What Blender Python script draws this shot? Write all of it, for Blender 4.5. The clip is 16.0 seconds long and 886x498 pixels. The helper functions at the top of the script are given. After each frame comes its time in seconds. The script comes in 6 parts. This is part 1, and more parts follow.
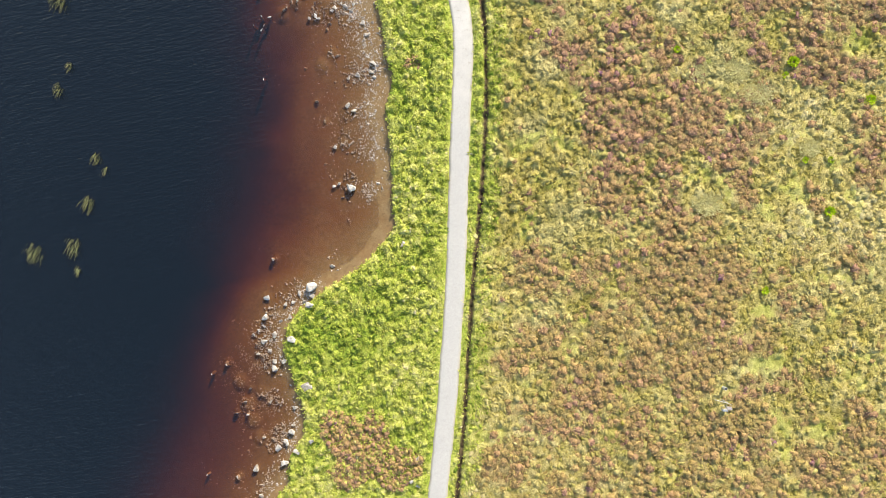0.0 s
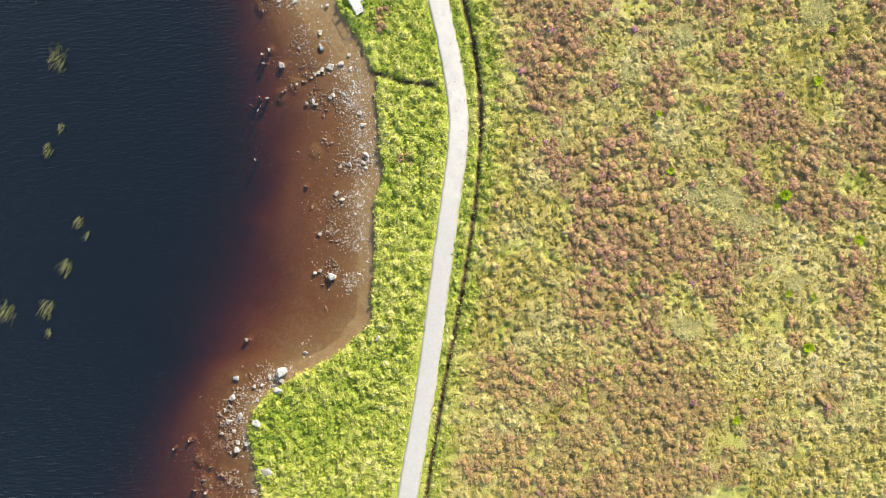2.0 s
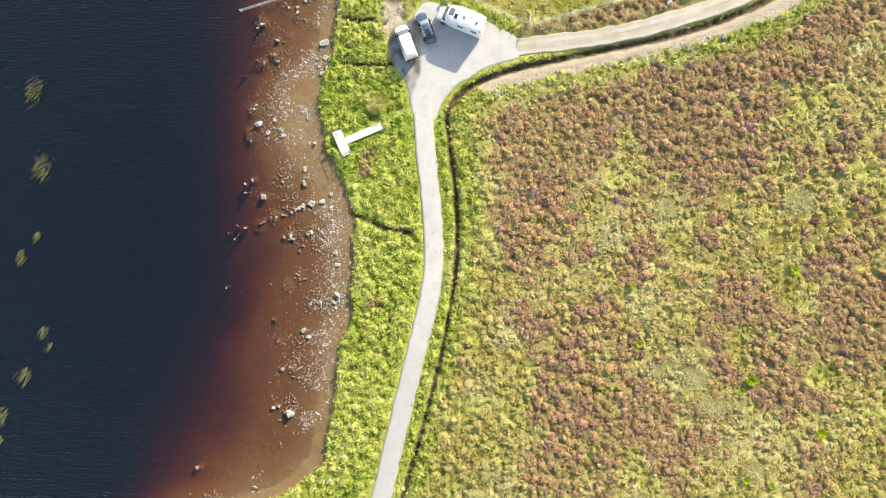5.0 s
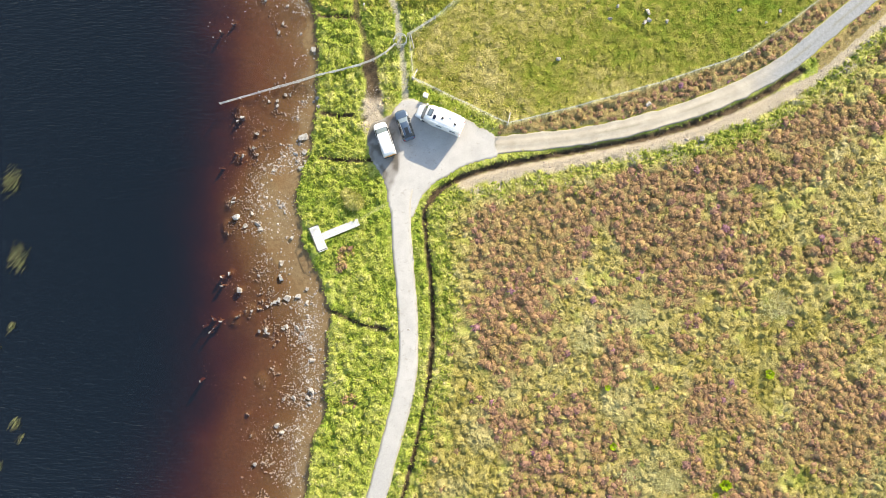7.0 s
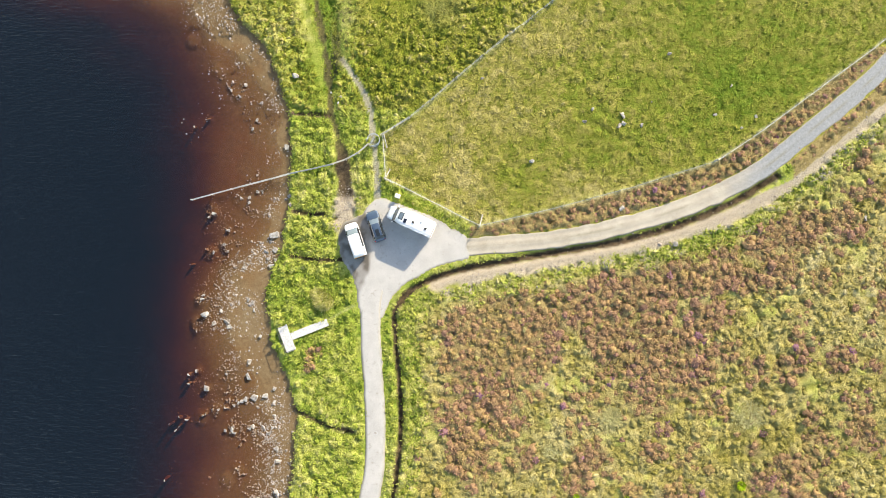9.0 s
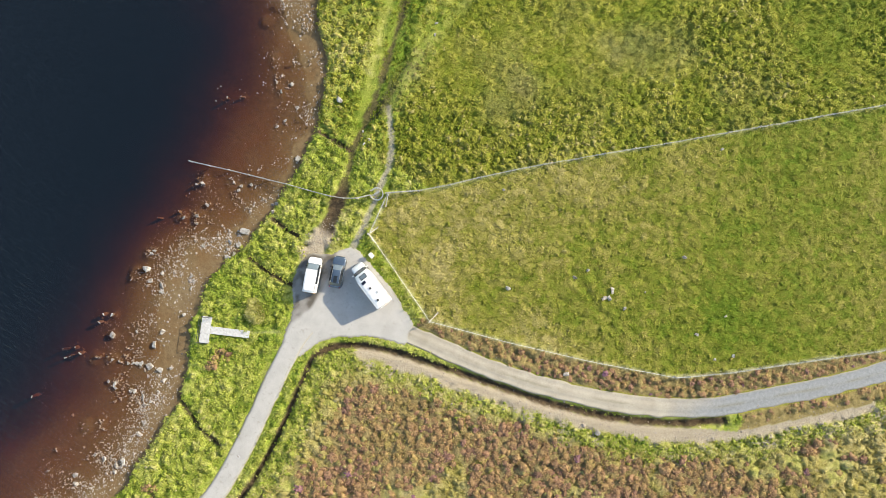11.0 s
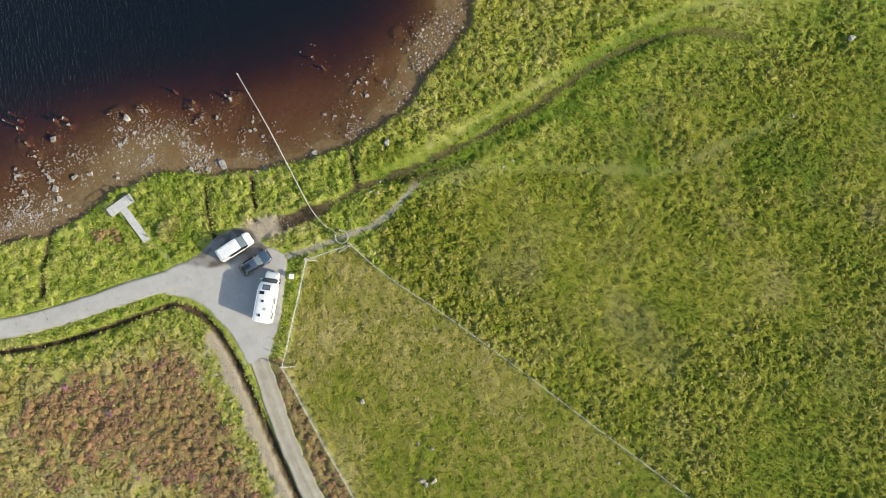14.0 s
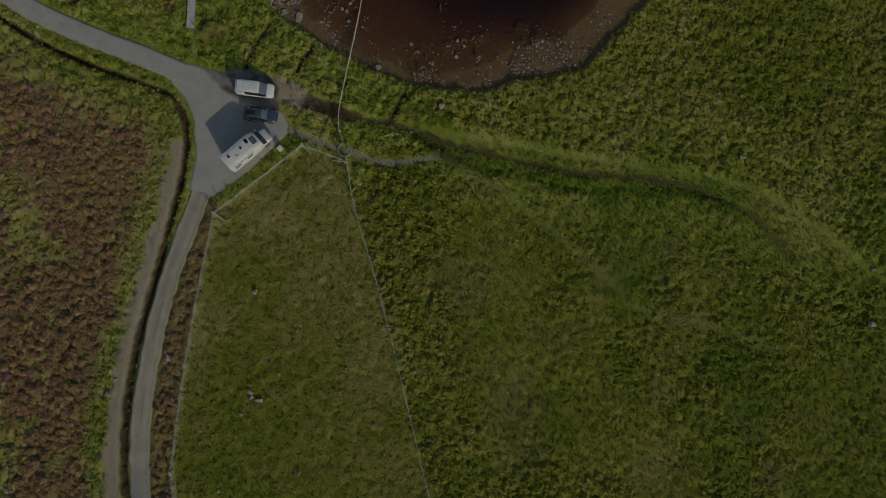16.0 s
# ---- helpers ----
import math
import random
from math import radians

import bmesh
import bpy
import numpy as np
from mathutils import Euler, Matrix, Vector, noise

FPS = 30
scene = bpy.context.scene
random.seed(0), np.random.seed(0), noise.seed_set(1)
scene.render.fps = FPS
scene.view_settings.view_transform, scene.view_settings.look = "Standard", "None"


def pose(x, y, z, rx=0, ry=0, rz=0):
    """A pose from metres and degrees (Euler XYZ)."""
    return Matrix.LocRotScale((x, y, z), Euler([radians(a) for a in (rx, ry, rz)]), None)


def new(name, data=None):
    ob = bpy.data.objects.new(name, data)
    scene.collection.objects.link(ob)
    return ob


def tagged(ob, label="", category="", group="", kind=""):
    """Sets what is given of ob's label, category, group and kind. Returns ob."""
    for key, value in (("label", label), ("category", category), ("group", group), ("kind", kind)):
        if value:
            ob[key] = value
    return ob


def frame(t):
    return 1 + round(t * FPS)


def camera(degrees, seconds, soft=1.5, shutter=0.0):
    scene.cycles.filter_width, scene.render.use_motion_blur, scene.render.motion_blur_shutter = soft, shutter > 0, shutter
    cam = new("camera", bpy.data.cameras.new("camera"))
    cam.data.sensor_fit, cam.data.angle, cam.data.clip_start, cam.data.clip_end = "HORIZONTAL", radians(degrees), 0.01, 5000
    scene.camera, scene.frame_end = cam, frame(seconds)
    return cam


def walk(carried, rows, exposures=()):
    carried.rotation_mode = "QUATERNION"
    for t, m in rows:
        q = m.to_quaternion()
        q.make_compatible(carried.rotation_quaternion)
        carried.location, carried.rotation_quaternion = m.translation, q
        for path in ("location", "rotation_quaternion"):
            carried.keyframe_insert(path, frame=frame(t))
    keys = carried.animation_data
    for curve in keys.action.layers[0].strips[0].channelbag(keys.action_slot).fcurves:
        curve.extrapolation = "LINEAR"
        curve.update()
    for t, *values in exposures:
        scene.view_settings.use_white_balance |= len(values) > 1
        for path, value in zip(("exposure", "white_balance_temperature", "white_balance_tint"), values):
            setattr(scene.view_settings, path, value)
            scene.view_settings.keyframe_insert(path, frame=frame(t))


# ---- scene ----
cam = camera(73.07, 16.0, soft=0.66)

# seconds, x, y, z, then the turns about x, y and z in degrees
PATH = [
    (0, -15.68, -44.90, 85.61, -0.90, -0.01, -12.51),
    (0.5, -14.29, -41.75, 85.47, -0.77, -0.02, -11.62),
    (1, -12.97, -38.61, 85.28, -0.63, 0.00, -9.75),
    (1.5, -11.79, -35.48, 85.13, -0.50, 0.01, -7.93),
    (2, -10.67, -32.39, 84.99, -0.31, -0.02, -6.90),
    (2.5, -9.58, -29.37, 84.91, -0.05, -0.01, -6.04),
    (3, -8.53, -26.40, 84.82, 0.25, 0.00, -5.06),
    (3.5, -7.51, -23.35, 84.74, 0.47, 0.03, -3.83),
    (4, -6.55, -20.14, 84.72, 0.61, 0.01, -2.59),
    (4.2, -6.20, -18.84, 84.72, 0.77, 0.04, -2.10),
    (6.3, -2.66, -5.16, 84.98, 1.37, -0.05, -0.26),
    (6.5, -2.32, -3.88, 84.99, 1.47, -0.09, -0.14),
    (7, -1.46, -0.67, 85.01, 1.69, -0.07, 0.09),
    (7.5, -0.58, 2.51, 85.02, 1.94, -0.11, 0.39),
    (8, 0.40, 5.71, 85.00, 2.18, -0.15, 0.63),
    (8.2, 0.90, 7.00, 84.98, 2.28, -0.10, 0.72),
    (9.2, 3.75, 13.60, 84.80, 2.80, 0.35, 1.20),
    (9.7, 5.45, 16.82, 84.65, 3.05, 0.65, 2.10),
    (10, 6.42, 18.73, 84.56, 3.20, 0.80, 4.60),
    (10.3, 7.21, 20.65, 84.48, 3.32, 0.91, 10.34),
    (10.5, 7.47, 21.92, 84.48, 3.46, 0.73, 16.14),
    (11, 7.26, 25.07, 84.44, 3.46, 0.27, 29.28),
    (11.5, 6.34, 28.17, 84.39, 3.49, -0.16, 37.28),
    (12, 4.99, 31.20, 84.37, 3.54, -0.45, 43.48),
    (12.5, 3.50, 34.00, 84.31, 3.81, -0.73, 49.78),
    (13, 2.21, 36.50, 84.14, 3.98, -1.16, 57.87),
    (13.5, 1.37, 38.70, 83.83, 3.69, -1.63, 66.46),
    (14, 1.11, 40.60, 83.53, 3.12, -2.11, 75.99),
    (14.5, 1.28, 42.23, 83.28, 2.37, -2.64, 86.30),
    (15, 1.66, 43.57, 83.12, 1.84, -3.04, 96.51),
    (15.5, 2.06, 44.56, 82.93, 1.45, -3.31, 105.73),
    (16, 2.43, 45.36, 82.72, 1.04, -3.59, 115.52),
]

EXPOSURE = [(0.0, 1.41, 7300, 10), (8.2, 1.35, 7300, 10), (10.3, 1.08, 7250, 9), (12.0, 0.99, 7200, 8), (13.5, 0.90, 7100, 7), (14.5, 0.16, 7000, 7), (15.0, -0.22, 7000, 6), (15.5, -0.90, 7000, 6), (16.0, -1.65, 7000, 5)]
walk(cam, [(row[0], pose(*row[1:])) for row in PATH], EXPOSURE)

# ---------------------------------------------------------------- light
SUN_FROM = Vector((0.58, 0.81, 0.0)).normalized()
SUN_UP = radians(27)
world = bpy.data.worlds.new("sky")
scene.world = world
world.use_nodes = True
wn = world.node_tree.nodes
sky = wn.new("ShaderNodeTexSky")
sky.sky_type = "NISHITA"
sky.sun_disc = False
sky.sun_elevation = SUN_UP
sky.sun_rotation = math.atan2(SUN_FROM.x, SUN_FROM.y)
world.node_tree.links.new(sky.outputs[0], wn["Background"].inputs[0])
wn["Background"].inputs[1].default_value = 0.15
lamp = bpy.data.lights.new("sun", "SUN")
lamp.energy = 3.4
lamp.angle = radians(0.5)
lamp.color = (1.0, 0.93, 0.80)
sun = new("sun", lamp)
sun_dir = Vector((SUN_FROM.x * math.cos(SUN_UP), SUN_FROM.y * math.cos(SUN_UP), math.sin(SUN_UP)))
sun.rotation_euler = sun_dir.to_track_quat("Z", "Y").to_euler()
sun.location = (60, 80, 60)

# ---------------------------------------------------------------- noise, curves and distances
rng = np.random.default_rng(7)
LATTICE = rng.random((256, 256))


def vnoise(x, y, size, shift=0):
    """Smooth value noise between 0 and 1, with lumps of about that size in metres."""
    u, v = np.asarray(x, float) / size + 17.3 * shift, np.asarray(y, float) / size - 9.1 * shift
    i, j = np.floor(u).astype(int), np.floor(v).astype(int)
    a, b = u - i, v - j
    a, b = a * a * (3 - 2 * a), b * b * (3 - 2 * b)
    g = lambda p, q: LATTICE[(p + 31 * shift) % 256, (q + 57 * shift) % 256]
    return (g(i, j) * (1 - a) + g(i + 1, j) * a) * (1 - b) + (g(i, j + 1) * (1 - a) + g(i + 1, j + 1) * a) * b


def fbm(x, y, size, shift=0):
    return (vnoise(x, y, size, shift) * 4 + vnoise(x, y, size / 2.1, shift + 1) * 2 + vnoise(x, y, size / 4.3, shift + 2)) / 7


def domes(x, y, size, shift=0):
    """Tussocks that touch: height between 0 and 1, and a random number for each tussock."""
    x, y = np.asarray(x, float), np.asarray(y, float)
    u = (x + 0.55 * (vnoise(x, y, 0.7, shift + 1) - 0.5)) / size
    v = (y + 0.55 * (vnoise(x, y, 0.7, shift + 2) - 0.5)) / size
    i, j = np.floor(u).astype(int), np.floor(v).astype(int)
    best, own = np.full(x.shape, -9.0), np.zeros(x.shape)
    for p in (-1, 0, 1):
        for q in (-1, 0, 1):
            a, b = (i + p + 31 * shift) % 256, (j + q + 57 * shift) % 256
            r = LATTICE[a, b]
            du, dv = u - i - p - 0.1 - 0.8 * LATTICE[b, a], v - j - q - 0.1 - 0.8 * LATTICE[(a + 91) % 256, b]
            h = (0.55 + 0.45 * r) - (du * du + dv * dv) * 1.15
            own = np.where(h > best, r, own)
            best = np.maximum(best, h)
    return np.clip(best, 0, 1), own


def smooth(lo, hi, v):
    t = np.clip((np.asarray(v, float) - lo) / (hi - lo), 0, 1)
    return t * t * (3 - 2 * t)


def spline(points, step=0.8, closed=False):
    """A Catmull-Rom curve through the points, sampled about every step metres."""
    p = [np.array(q, float) for q in points]
    if closed:
        p = [p[-1]] + p + [p[0], p[1]]
    else:
        p = [2 * p[0] - p[1]] + p + [2 * p[-1] - p[-2]]
    out = []
    for a, b, c, d in zip(p, p[1:], p[2:], p[3:]):
        n = max(2, int(np.linalg.norm(c - b) / step))
        for k in range(n):
            t = k / n
            out.append(0.5 * (2 * b + (c - a) * t + (2 * a - 5 * b + 4 * c - d) * t * t + (3 * b - a - 3 * c + d) * t ** 3))
    if not closed:
        out.append(p[-2])
    return np.array(out)


def dist(line, x, y, reach=12.0):
    """Distance to a polyline, capped at reach."""
    x, y = np.asarray(x, float), np.asarray(y, float)
    best = np.full(x.shape, reach)
    for s in range(0, len(line) - 1, 8):
        run = line[s:s + 9]
        (lx, ly), (hx, hy) = run.min(0) - reach, run.max(0) + reach
        near = np.flatnonzero((x > lx) & (x < hx) & (y > ly) & (y < hy))
        if not len(near):
            continue
        xs, ys, got = x[near], y[near], best[near]
        for (ax, ay), (bx, by) in zip(run[:-1], run[1:]):
            dx, dy = bx - ax, by - ay
            t = ((xs - ax) * dx + (ys - ay) * dy) / (dx * dx + dy * dy + 1e-9)
            t = np.minimum(np.maximum(t, 0), 1)
            got = np.minimum(got, np.sqrt((xs - ax - t * dx) ** 2 + (ys - ay - t * dy) ** 2))
        best[near] = got
    return best


def inside(poly, x, y):
    x, y = np.asarray(x, float), np.asarray(y, float)
    odd = np.zeros(x.shape, bool)
    for (ax, ay), (bx, by) in zip(poly, np.roll(poly, -1, 0)):
        if ay != by:
            odd ^= ((ay > y) != (by > y)) & (x < (bx - ax) * (y - ay) / (by - ay) + ax)
    return odd


# ---------------------------------------------------------------- the plan, in metres
WATER = -0.30
LAND = 0.35
SHORE_SOUTH = [(-900, -1500), (-150, -250), (-75, -120), (-54, -88), (-47.8, -76.7), (-45.1, -74.1), (-43.6, -70.6), (-42.0, -68.4), (-40.5, -64.6), (-40.7, -62.0), (-41.2, -57.8),
               (-41.2, -54.4), (-39.4, -51.4), (-35.0, -48.6), (-31.2, -46.9), (-26.7, -45.3), (-22.6, -42.2), (-21.7, -38.5), (-20.8, -33.5), (-20.1, -29.0), (-19.8, -25.6), (-18.2, -22.0)]
SHORE_NORTH = [(-17.9, -17.5), (-17.6, -12.5), (-17.5, -8.5), (-17.7, -6.7), (-19.2, -2.3), (-20.6, 0.8), (-21.6, 4.5), (-22.1, 8.0), (-21.8, 12.2), (-20.5, 15.4), (-19.6, 20.8), (-19.3, 25.7),
               (-19.5, 31.4), (-20.2, 36.0), (-21.6, 40.6), (-23.8, 44.9), (-27.3, 48.5), (-29.7, 52.0), (-31.9, 55.2), (-35.2, 56.8), (-40.0, 58.4), (-46, 60.7), (-80, 75), (-200, 140), (-900, 1500)]
shore = spline(SHORE_SOUTH + SHORE_NORTH, 1.0)
road = spline([(-30.5, -100), (-24.6, -81.4), (-20.0, -67.2), (-15.3, -51.3), (-12.4, -40.0), (-9.2, -27.6), (-7.35, -20.6), (-6.35, -15.5), (-6.2, -10.5), (-6.6, -3.5), (-7.15, 2.5), (-7.3, 7.5), (-7.0, 10.5)])
apron = spline([(-5.6, 6.5), (-4.1, 9.7), (-1.7, 11.7), (2.3, 13.9), (6.3, 15.0), (6.15, 16.6), (6.0, 18.2), (3.6, 19.3), (1.6, 20.6), (-4.0, 22.7), (-6.3, 23.3), (-7.6, 22.6), (-8.6, 21.4),
                (-10.0, 20.4), (-11.6, 19.6), (-12.2, 17.2), (-11.4, 14.2), (-10.0, 12.0), (-9.3, 9.5), (-8.8, 7.0), (-7.2, 5.4)], 0.5, True)
track = spline([(6.1, 16.6), (12.1, 17.2), (18.6, 18.0), (26.4, 19.6), (34.4, 22.0), (42.2, 25.2), (48.8, 29.2), (54.8, 34.2), (60.3, 38.8), (66.9, 45.1), (78, 57), (110, 95), (180, 180)])
ditch = spline([(-28, -101), (-21.9, -82), (-18.5, -71.5), (-16.3, -63.8), (-12.9, -52.2), (-10.4, -44.5), (-8.1, -37), (-5.9, -28.9), (-4.1, -21), (-3.1, -14.0), (-2.9, -7.5), (-3.4, 0), (-3.85, 4.4),
                (-4.0, 7.2), (-2.3, 9.8), (1.2, 12.0), (6.0, 13.6), (10.0, 14.4), (18.2, 16.0), (26.3, 17.5), (33.0, 19.3), (39.0, 21.5), (44.5, 24.1), (50.0, 27.6)])
sand = spline([(1.5, 11.3), (6.0, 12.4), (10.0, 13.2), (18.0, 14.9), (25, 16.3), (31, 17.6), (38.4, 19.8), (45.6, 22.9), (52.4, 27.3), (58.6, 32.5), (66, 39)])
stream = spline([(-11.2, 21.0), (-11.4, 24), (-11.8, 27.5), (-12.6, 32), (-13.7, 35.6), (-14.1, 39.0), (-14.7, 43.5), (-15.7, 49), (-17.8, 57.5), (-19.2, 62.5), (-22.4, 70.5), (-24.1, 76.5), (-24.8, 83), (-24.3, 89), (-21.5, 95)])
wet_line = spline([(-14.0, 39.4), (-13.6, 41.9), (-13.3, 44.2), (-13.6, 48.0), (-15.4, 55.4), (-17.3, 63.6), (-20.6, 70.2), (-23.4, 76.5), (-25.0, 83.5)])
grass_track = spline([(-15.2, 40), (-17.8, 50), (-21.3, 61.7), (-24.8, 73.4), (-27.3, 82), (-28.1, 90), (-27, 97), (-25.7, 104), (-24, 112), (-18, 130)])
path = spline([(-6.7, 23.0), (-6.9, 26.5), (-7.3, 30), (-7.6, 32), (-8.0, 35.5), (-8.9, 38), (-10.6, 40.8), (-12.3, 43.2)])
faint = spline([(-12.3, 43.2), (-12.3, 48.6), (-12.0, 54.5), (-9.7, 63.0), (-7.5, 72.2), (-5.8, 79.1), (-7.7, 88.7), (-8.8, 98.6)])
spur = spline([(-13.3, 5.9), (-11.4, 7.1), (-9.6, 8.1)])
fence_lake = spline([(-33.3, 22.6), (-26.5, 24.6), (-19.3, 26.5), (-13.2, 28.0), (-9.8, 29.4), (-8.2, 30.9)])
fence_far = spline([(-6.2, 32.4), (-1.0, 36.0), (6.6, 42.9), (17.3, 51.8), (26, 58.8), (49.5, 78.0), (90, 111)])
fence_field = np.array([(-6.2, 32.4), (-5.6, 26.1), (7.8, 19.6), (18.4, 22.3), (29.7, 25.6), (41.0, 29.4), (44.8, 31.9), (48.5, 34.6), (54.9, 39.5), (64.3, 46.6), (76, 57)])
drains = [spline(p, 0.6) for p in ([(-17.5, -6.8), (-13.5, -8.6), (-9.4, -9.5)], [(-18.9, 14.9), (-15, 14.4), (-11.4, 14.5)], [(-19.2, 35.3), (-14.0, 35.1)], [(-18.7, 21.2), (-14.2, 20.8)])]
furrows = [spline(p) for p in ([(45.2, 13.0), (47.4, 7.5), (50.4, 0.4), (51.6, -5.2), (55.0, -13.8), (57.2, -18.5)], [(42.8, -1.2), (43.0, -7.5), (43.4, -13.8), (43.2, -18.5)], [(18.8, -76.9), (19.8, -82.0), (20.9, -86.4), (21.6, -90.8)])]
field_furrow = spline([(20.6, 36.9), (21.9, 35.8), (25.6, 33.7), (28.2, 32.2), (30.6, 30.9)])
field = np.array([(-6.2, 32.4), (-5.6, 26.1), (7.8, 19.6), (18.4, 22.3), (29.7, 25.6), (41.0, 29.4), (48.5, 34.6), (64.3, 46.6), (78, 58.5), (90, 111), (49.5, 78), (26, 58.8), (6.6, 42.9), (-1, 36)])

POINT_STONES = [(-35.6, -47.3, 1.8), (-35.8, -48.6, 1.0), (-36.2, -50.0, 1.3), (-32.0, -45.2, 0.7), (-42.3, -47.5, 1.0), (-43.0, -50.3, 1.0), (-43.5, -51.5, 0.6), (-42.3, -53.0, 1.0), (-43.9, -53.7, 0.9),
                (-43.0, -53.7, 0.6), (-45.3, -55.2, 0.6), (-43.5, -55.0, 0.6), (-43.1, -56.8, 0.7), (-43.4, -57.8, 1.0), (-41.8, -57.0, 0.8), (-39.8, -54.0, 1.3), (-39.4, -50.9, 0.7), (-37.5, -48.0, 0.8),
                (-37.0, -49.3, 0.6), (-39.8, -49.1, 0.6), (-38.7, -49.0, 0.6), (-45.3, -52.4, 0.6), (-44.4, -52.0, 0.5), (-40.1, -42.3, 0.6), (-41.0, -51.3, 0.6), (-50.0, -55.6, 0.6), (-52.3, -56.6, 0.5)]
SOUTH_STONES = [(-39.3, -61.3, 1.6), (-42.7, -70.0, 1.0), (-42.9, -67.1, 1.0), (-44.0, -68.5, 1.0), (-45.5, -69.1, 1.1), (-44.9, -71.4, 1.2), (-49.1, -71.3, 1.1), (-52.0, -72.1, 0.8), (-48.7, -61.7, 0.8),
                (-50.3, -63.0, 0.7), (-48.6, -63.5, 0.5), (-41.7, -63.9, 0.7), (-42.5, -66.3, 0.6), (-40.3, -69.0, 0.7), (-49.3, -75.4, 0.8), (-47.5, -59.9, 0.5), (-45.0, -62.3, 0.5), (-56.3, -70.8, 0.5), (-47.1, -67.2, 0.6)]
PIER_STONES = [(-21.3, 17.8, 1.4), (-21.2, 15.7, 0.8), (-21.1, 14.2, 0.7), (-21.5, 13.4, 1.0), (-22.5, 15.4, 0.8), (-22.2, 14.4, 0.6), (-30.2, 15.2, 0.7), (-31.1, 15.6, 0.5), (-28.6, 16.4, 0.6), (-28.0, 15.4, 0.5),
               (-33.2, 13.5, 0.5), (-24.8, 8.6, 0.6), (-24.2, 8.2, 0.6), (-23.9, 7.1, 0.5), (-22.9, 3.4, 0.6), (-30.8, 6.3, 1.1), (-31.4, 8.5, 0.6), (-31.3, 9.1, 0.6), (-29.6, 5.1, 0.7), (-28.6, 6.9, 0.6),
               (-32.2, 4.0, 0.6), (-27.8, 5.3, 0.9), (-27.4, 4.6, 0.8), (-25.5, 13.1, 0.6), (-24.4, -0.2, 0.8), (-24.4, -2.3, 1.0), (-27.6, -2.0, 0.5), (-31.9, -1.7, 0.6), (-33.0, -2.2, 0.6), (-33.0, -3.4, 0.6), (-30.4, -4.1, 0.9)]
ROW_STONES = [(-20.6, -3.9, 0.6), (-20.7, -5.7, 0.7), (-22.0, -4.9, 1.0), (-23.5, -5.2, 1.0), (-24.6, -5.4, 0.8), (-25.3, -5.8, 0.6), (-25.8, -6.0, 0.5), (-26.4, -6.3, 0.5), (-27.6, -6.7, 0.4), (-28.6, -7.0, 0.5),
              (-29.4, -7.1, 0.5), (-30.3, -7.6, 0.4), (-30.8, -7.9, 0.5), (-33.0, -8.5, 0.6), (-34.2, -8.3, 0.6), (-33.9, -9.4, 0.6), (-34.4, -10.0, 0.6), (-35.4, -9.2, 0.5), (-26.5, -9.7, 0.7), (-26.2, -10.2, 0.6),
              (-27.5, -9.9, 0.5), (-23.6, -9.3, 0.7), (-24.1, -9.5, 0.6), (-22.1, -9.4, 0.8), (-20.9, -9.4, 0.6), (-21.2, -10.1, 0.6), (-20.1, -12.2, 0.7), (-19.9, -14.0, 0.8), (-20.6, -7.6, 0.5)]
BAY_STONES = [(-19.9, -18.2, 0.9), (-20.5, -19.3, 0.7), (-22.5, -19.3, 0.8), (-23.8, -19.4, 0.6), (-24.8, -23.2, 0.9), (-24.1, -24.1, 0.8), (-28.5, -24.7, 0.5), (-27.9, -28.6, 0.6), (-29.2, -34.1, 0.6),
              (-28.4, -33.8, 0.5), (-26.9, -34.9, 1.3), (-35.8, -16.9, 0.5), (-29.0, -21.7, 0.5), (-20.2, -20.1, 0.6)]
NORTH_STONES = [(-20.1, 30.4, 0.9), (-26.3, 39.5, 0.6), (-27.1, 37.8, 0.6), (-28.4, 38.7, 0.5), (-23.9, 36.9, 0.5), (-24.5, 34.4, 0.6), (-25.1, 33.1, 0.6), (-31.7, 34.5, 0.6), (-33.6, 33.2, 0.5), (-21.9, 32.9, 0.4),
                (-19.3, 23.3, 0.8), (-19.2, 22.2, 0.6), (-23.4, 24.0, 0.6), (-24.1, 24.0, 0.6), (-25.2, 23.1, 0.5), (-25.2, 22.4, 0.5), (-26.4, 23.1, 0.5), (-28.1, 18.4, 0.6), (-30.2, 20.7, 0.7),
                (-30.9, 20.2, 0.5), (-31.4, 21.0, 0.4)]
GRASS_STONES = [(-21.4, -44.3, 0.9), (-25.9, -74.7, 0.7), (-27.5, -77.8, 0.7), (-26.8, -78.7, 0.7), (-40.3, -69.0, 0.7), (-18.9, 40.6, 1.0), (-12.4, 37.8, 0.5), (-13.8, 38.4, 0.4), (-12.7, 36.9, 0.45), (15.1, 28.9, 0.75), (27.4, 34.3, 0.85), (28.1, 34.6, 0.8), (27.9, 35.8, 0.95), (30.6, 34.4, 0.6), (43.4, 40.4, 0.5), (47.0, 36.1, 0.55), (44.9, 34.3, 0.5), (35.4, 17.6, 0.8), (60.3, 63.6, 0.6), (32.0, 61.0, 0.5),
                (22.5, 34.8, 0.7), (23.6, 36.6, 0.55), (27.8, 22.5, 0.9), (34.5, 44.8, 0.65), (41.1, 36.2, 0.65), (32.1, 37.9, 0.35), (62.3, 21.8, 0.8), (7.8, 40.8, 0.5), (-11.7, 55.7, 0.5), (-12.3, 57.2, 0.5), (-31.3, 82.4, 1.0),
                (-18.1, 109.6, 1.1), (-25.3, 106.8, 0.8), (-9.1, 98.3, 0.6)]
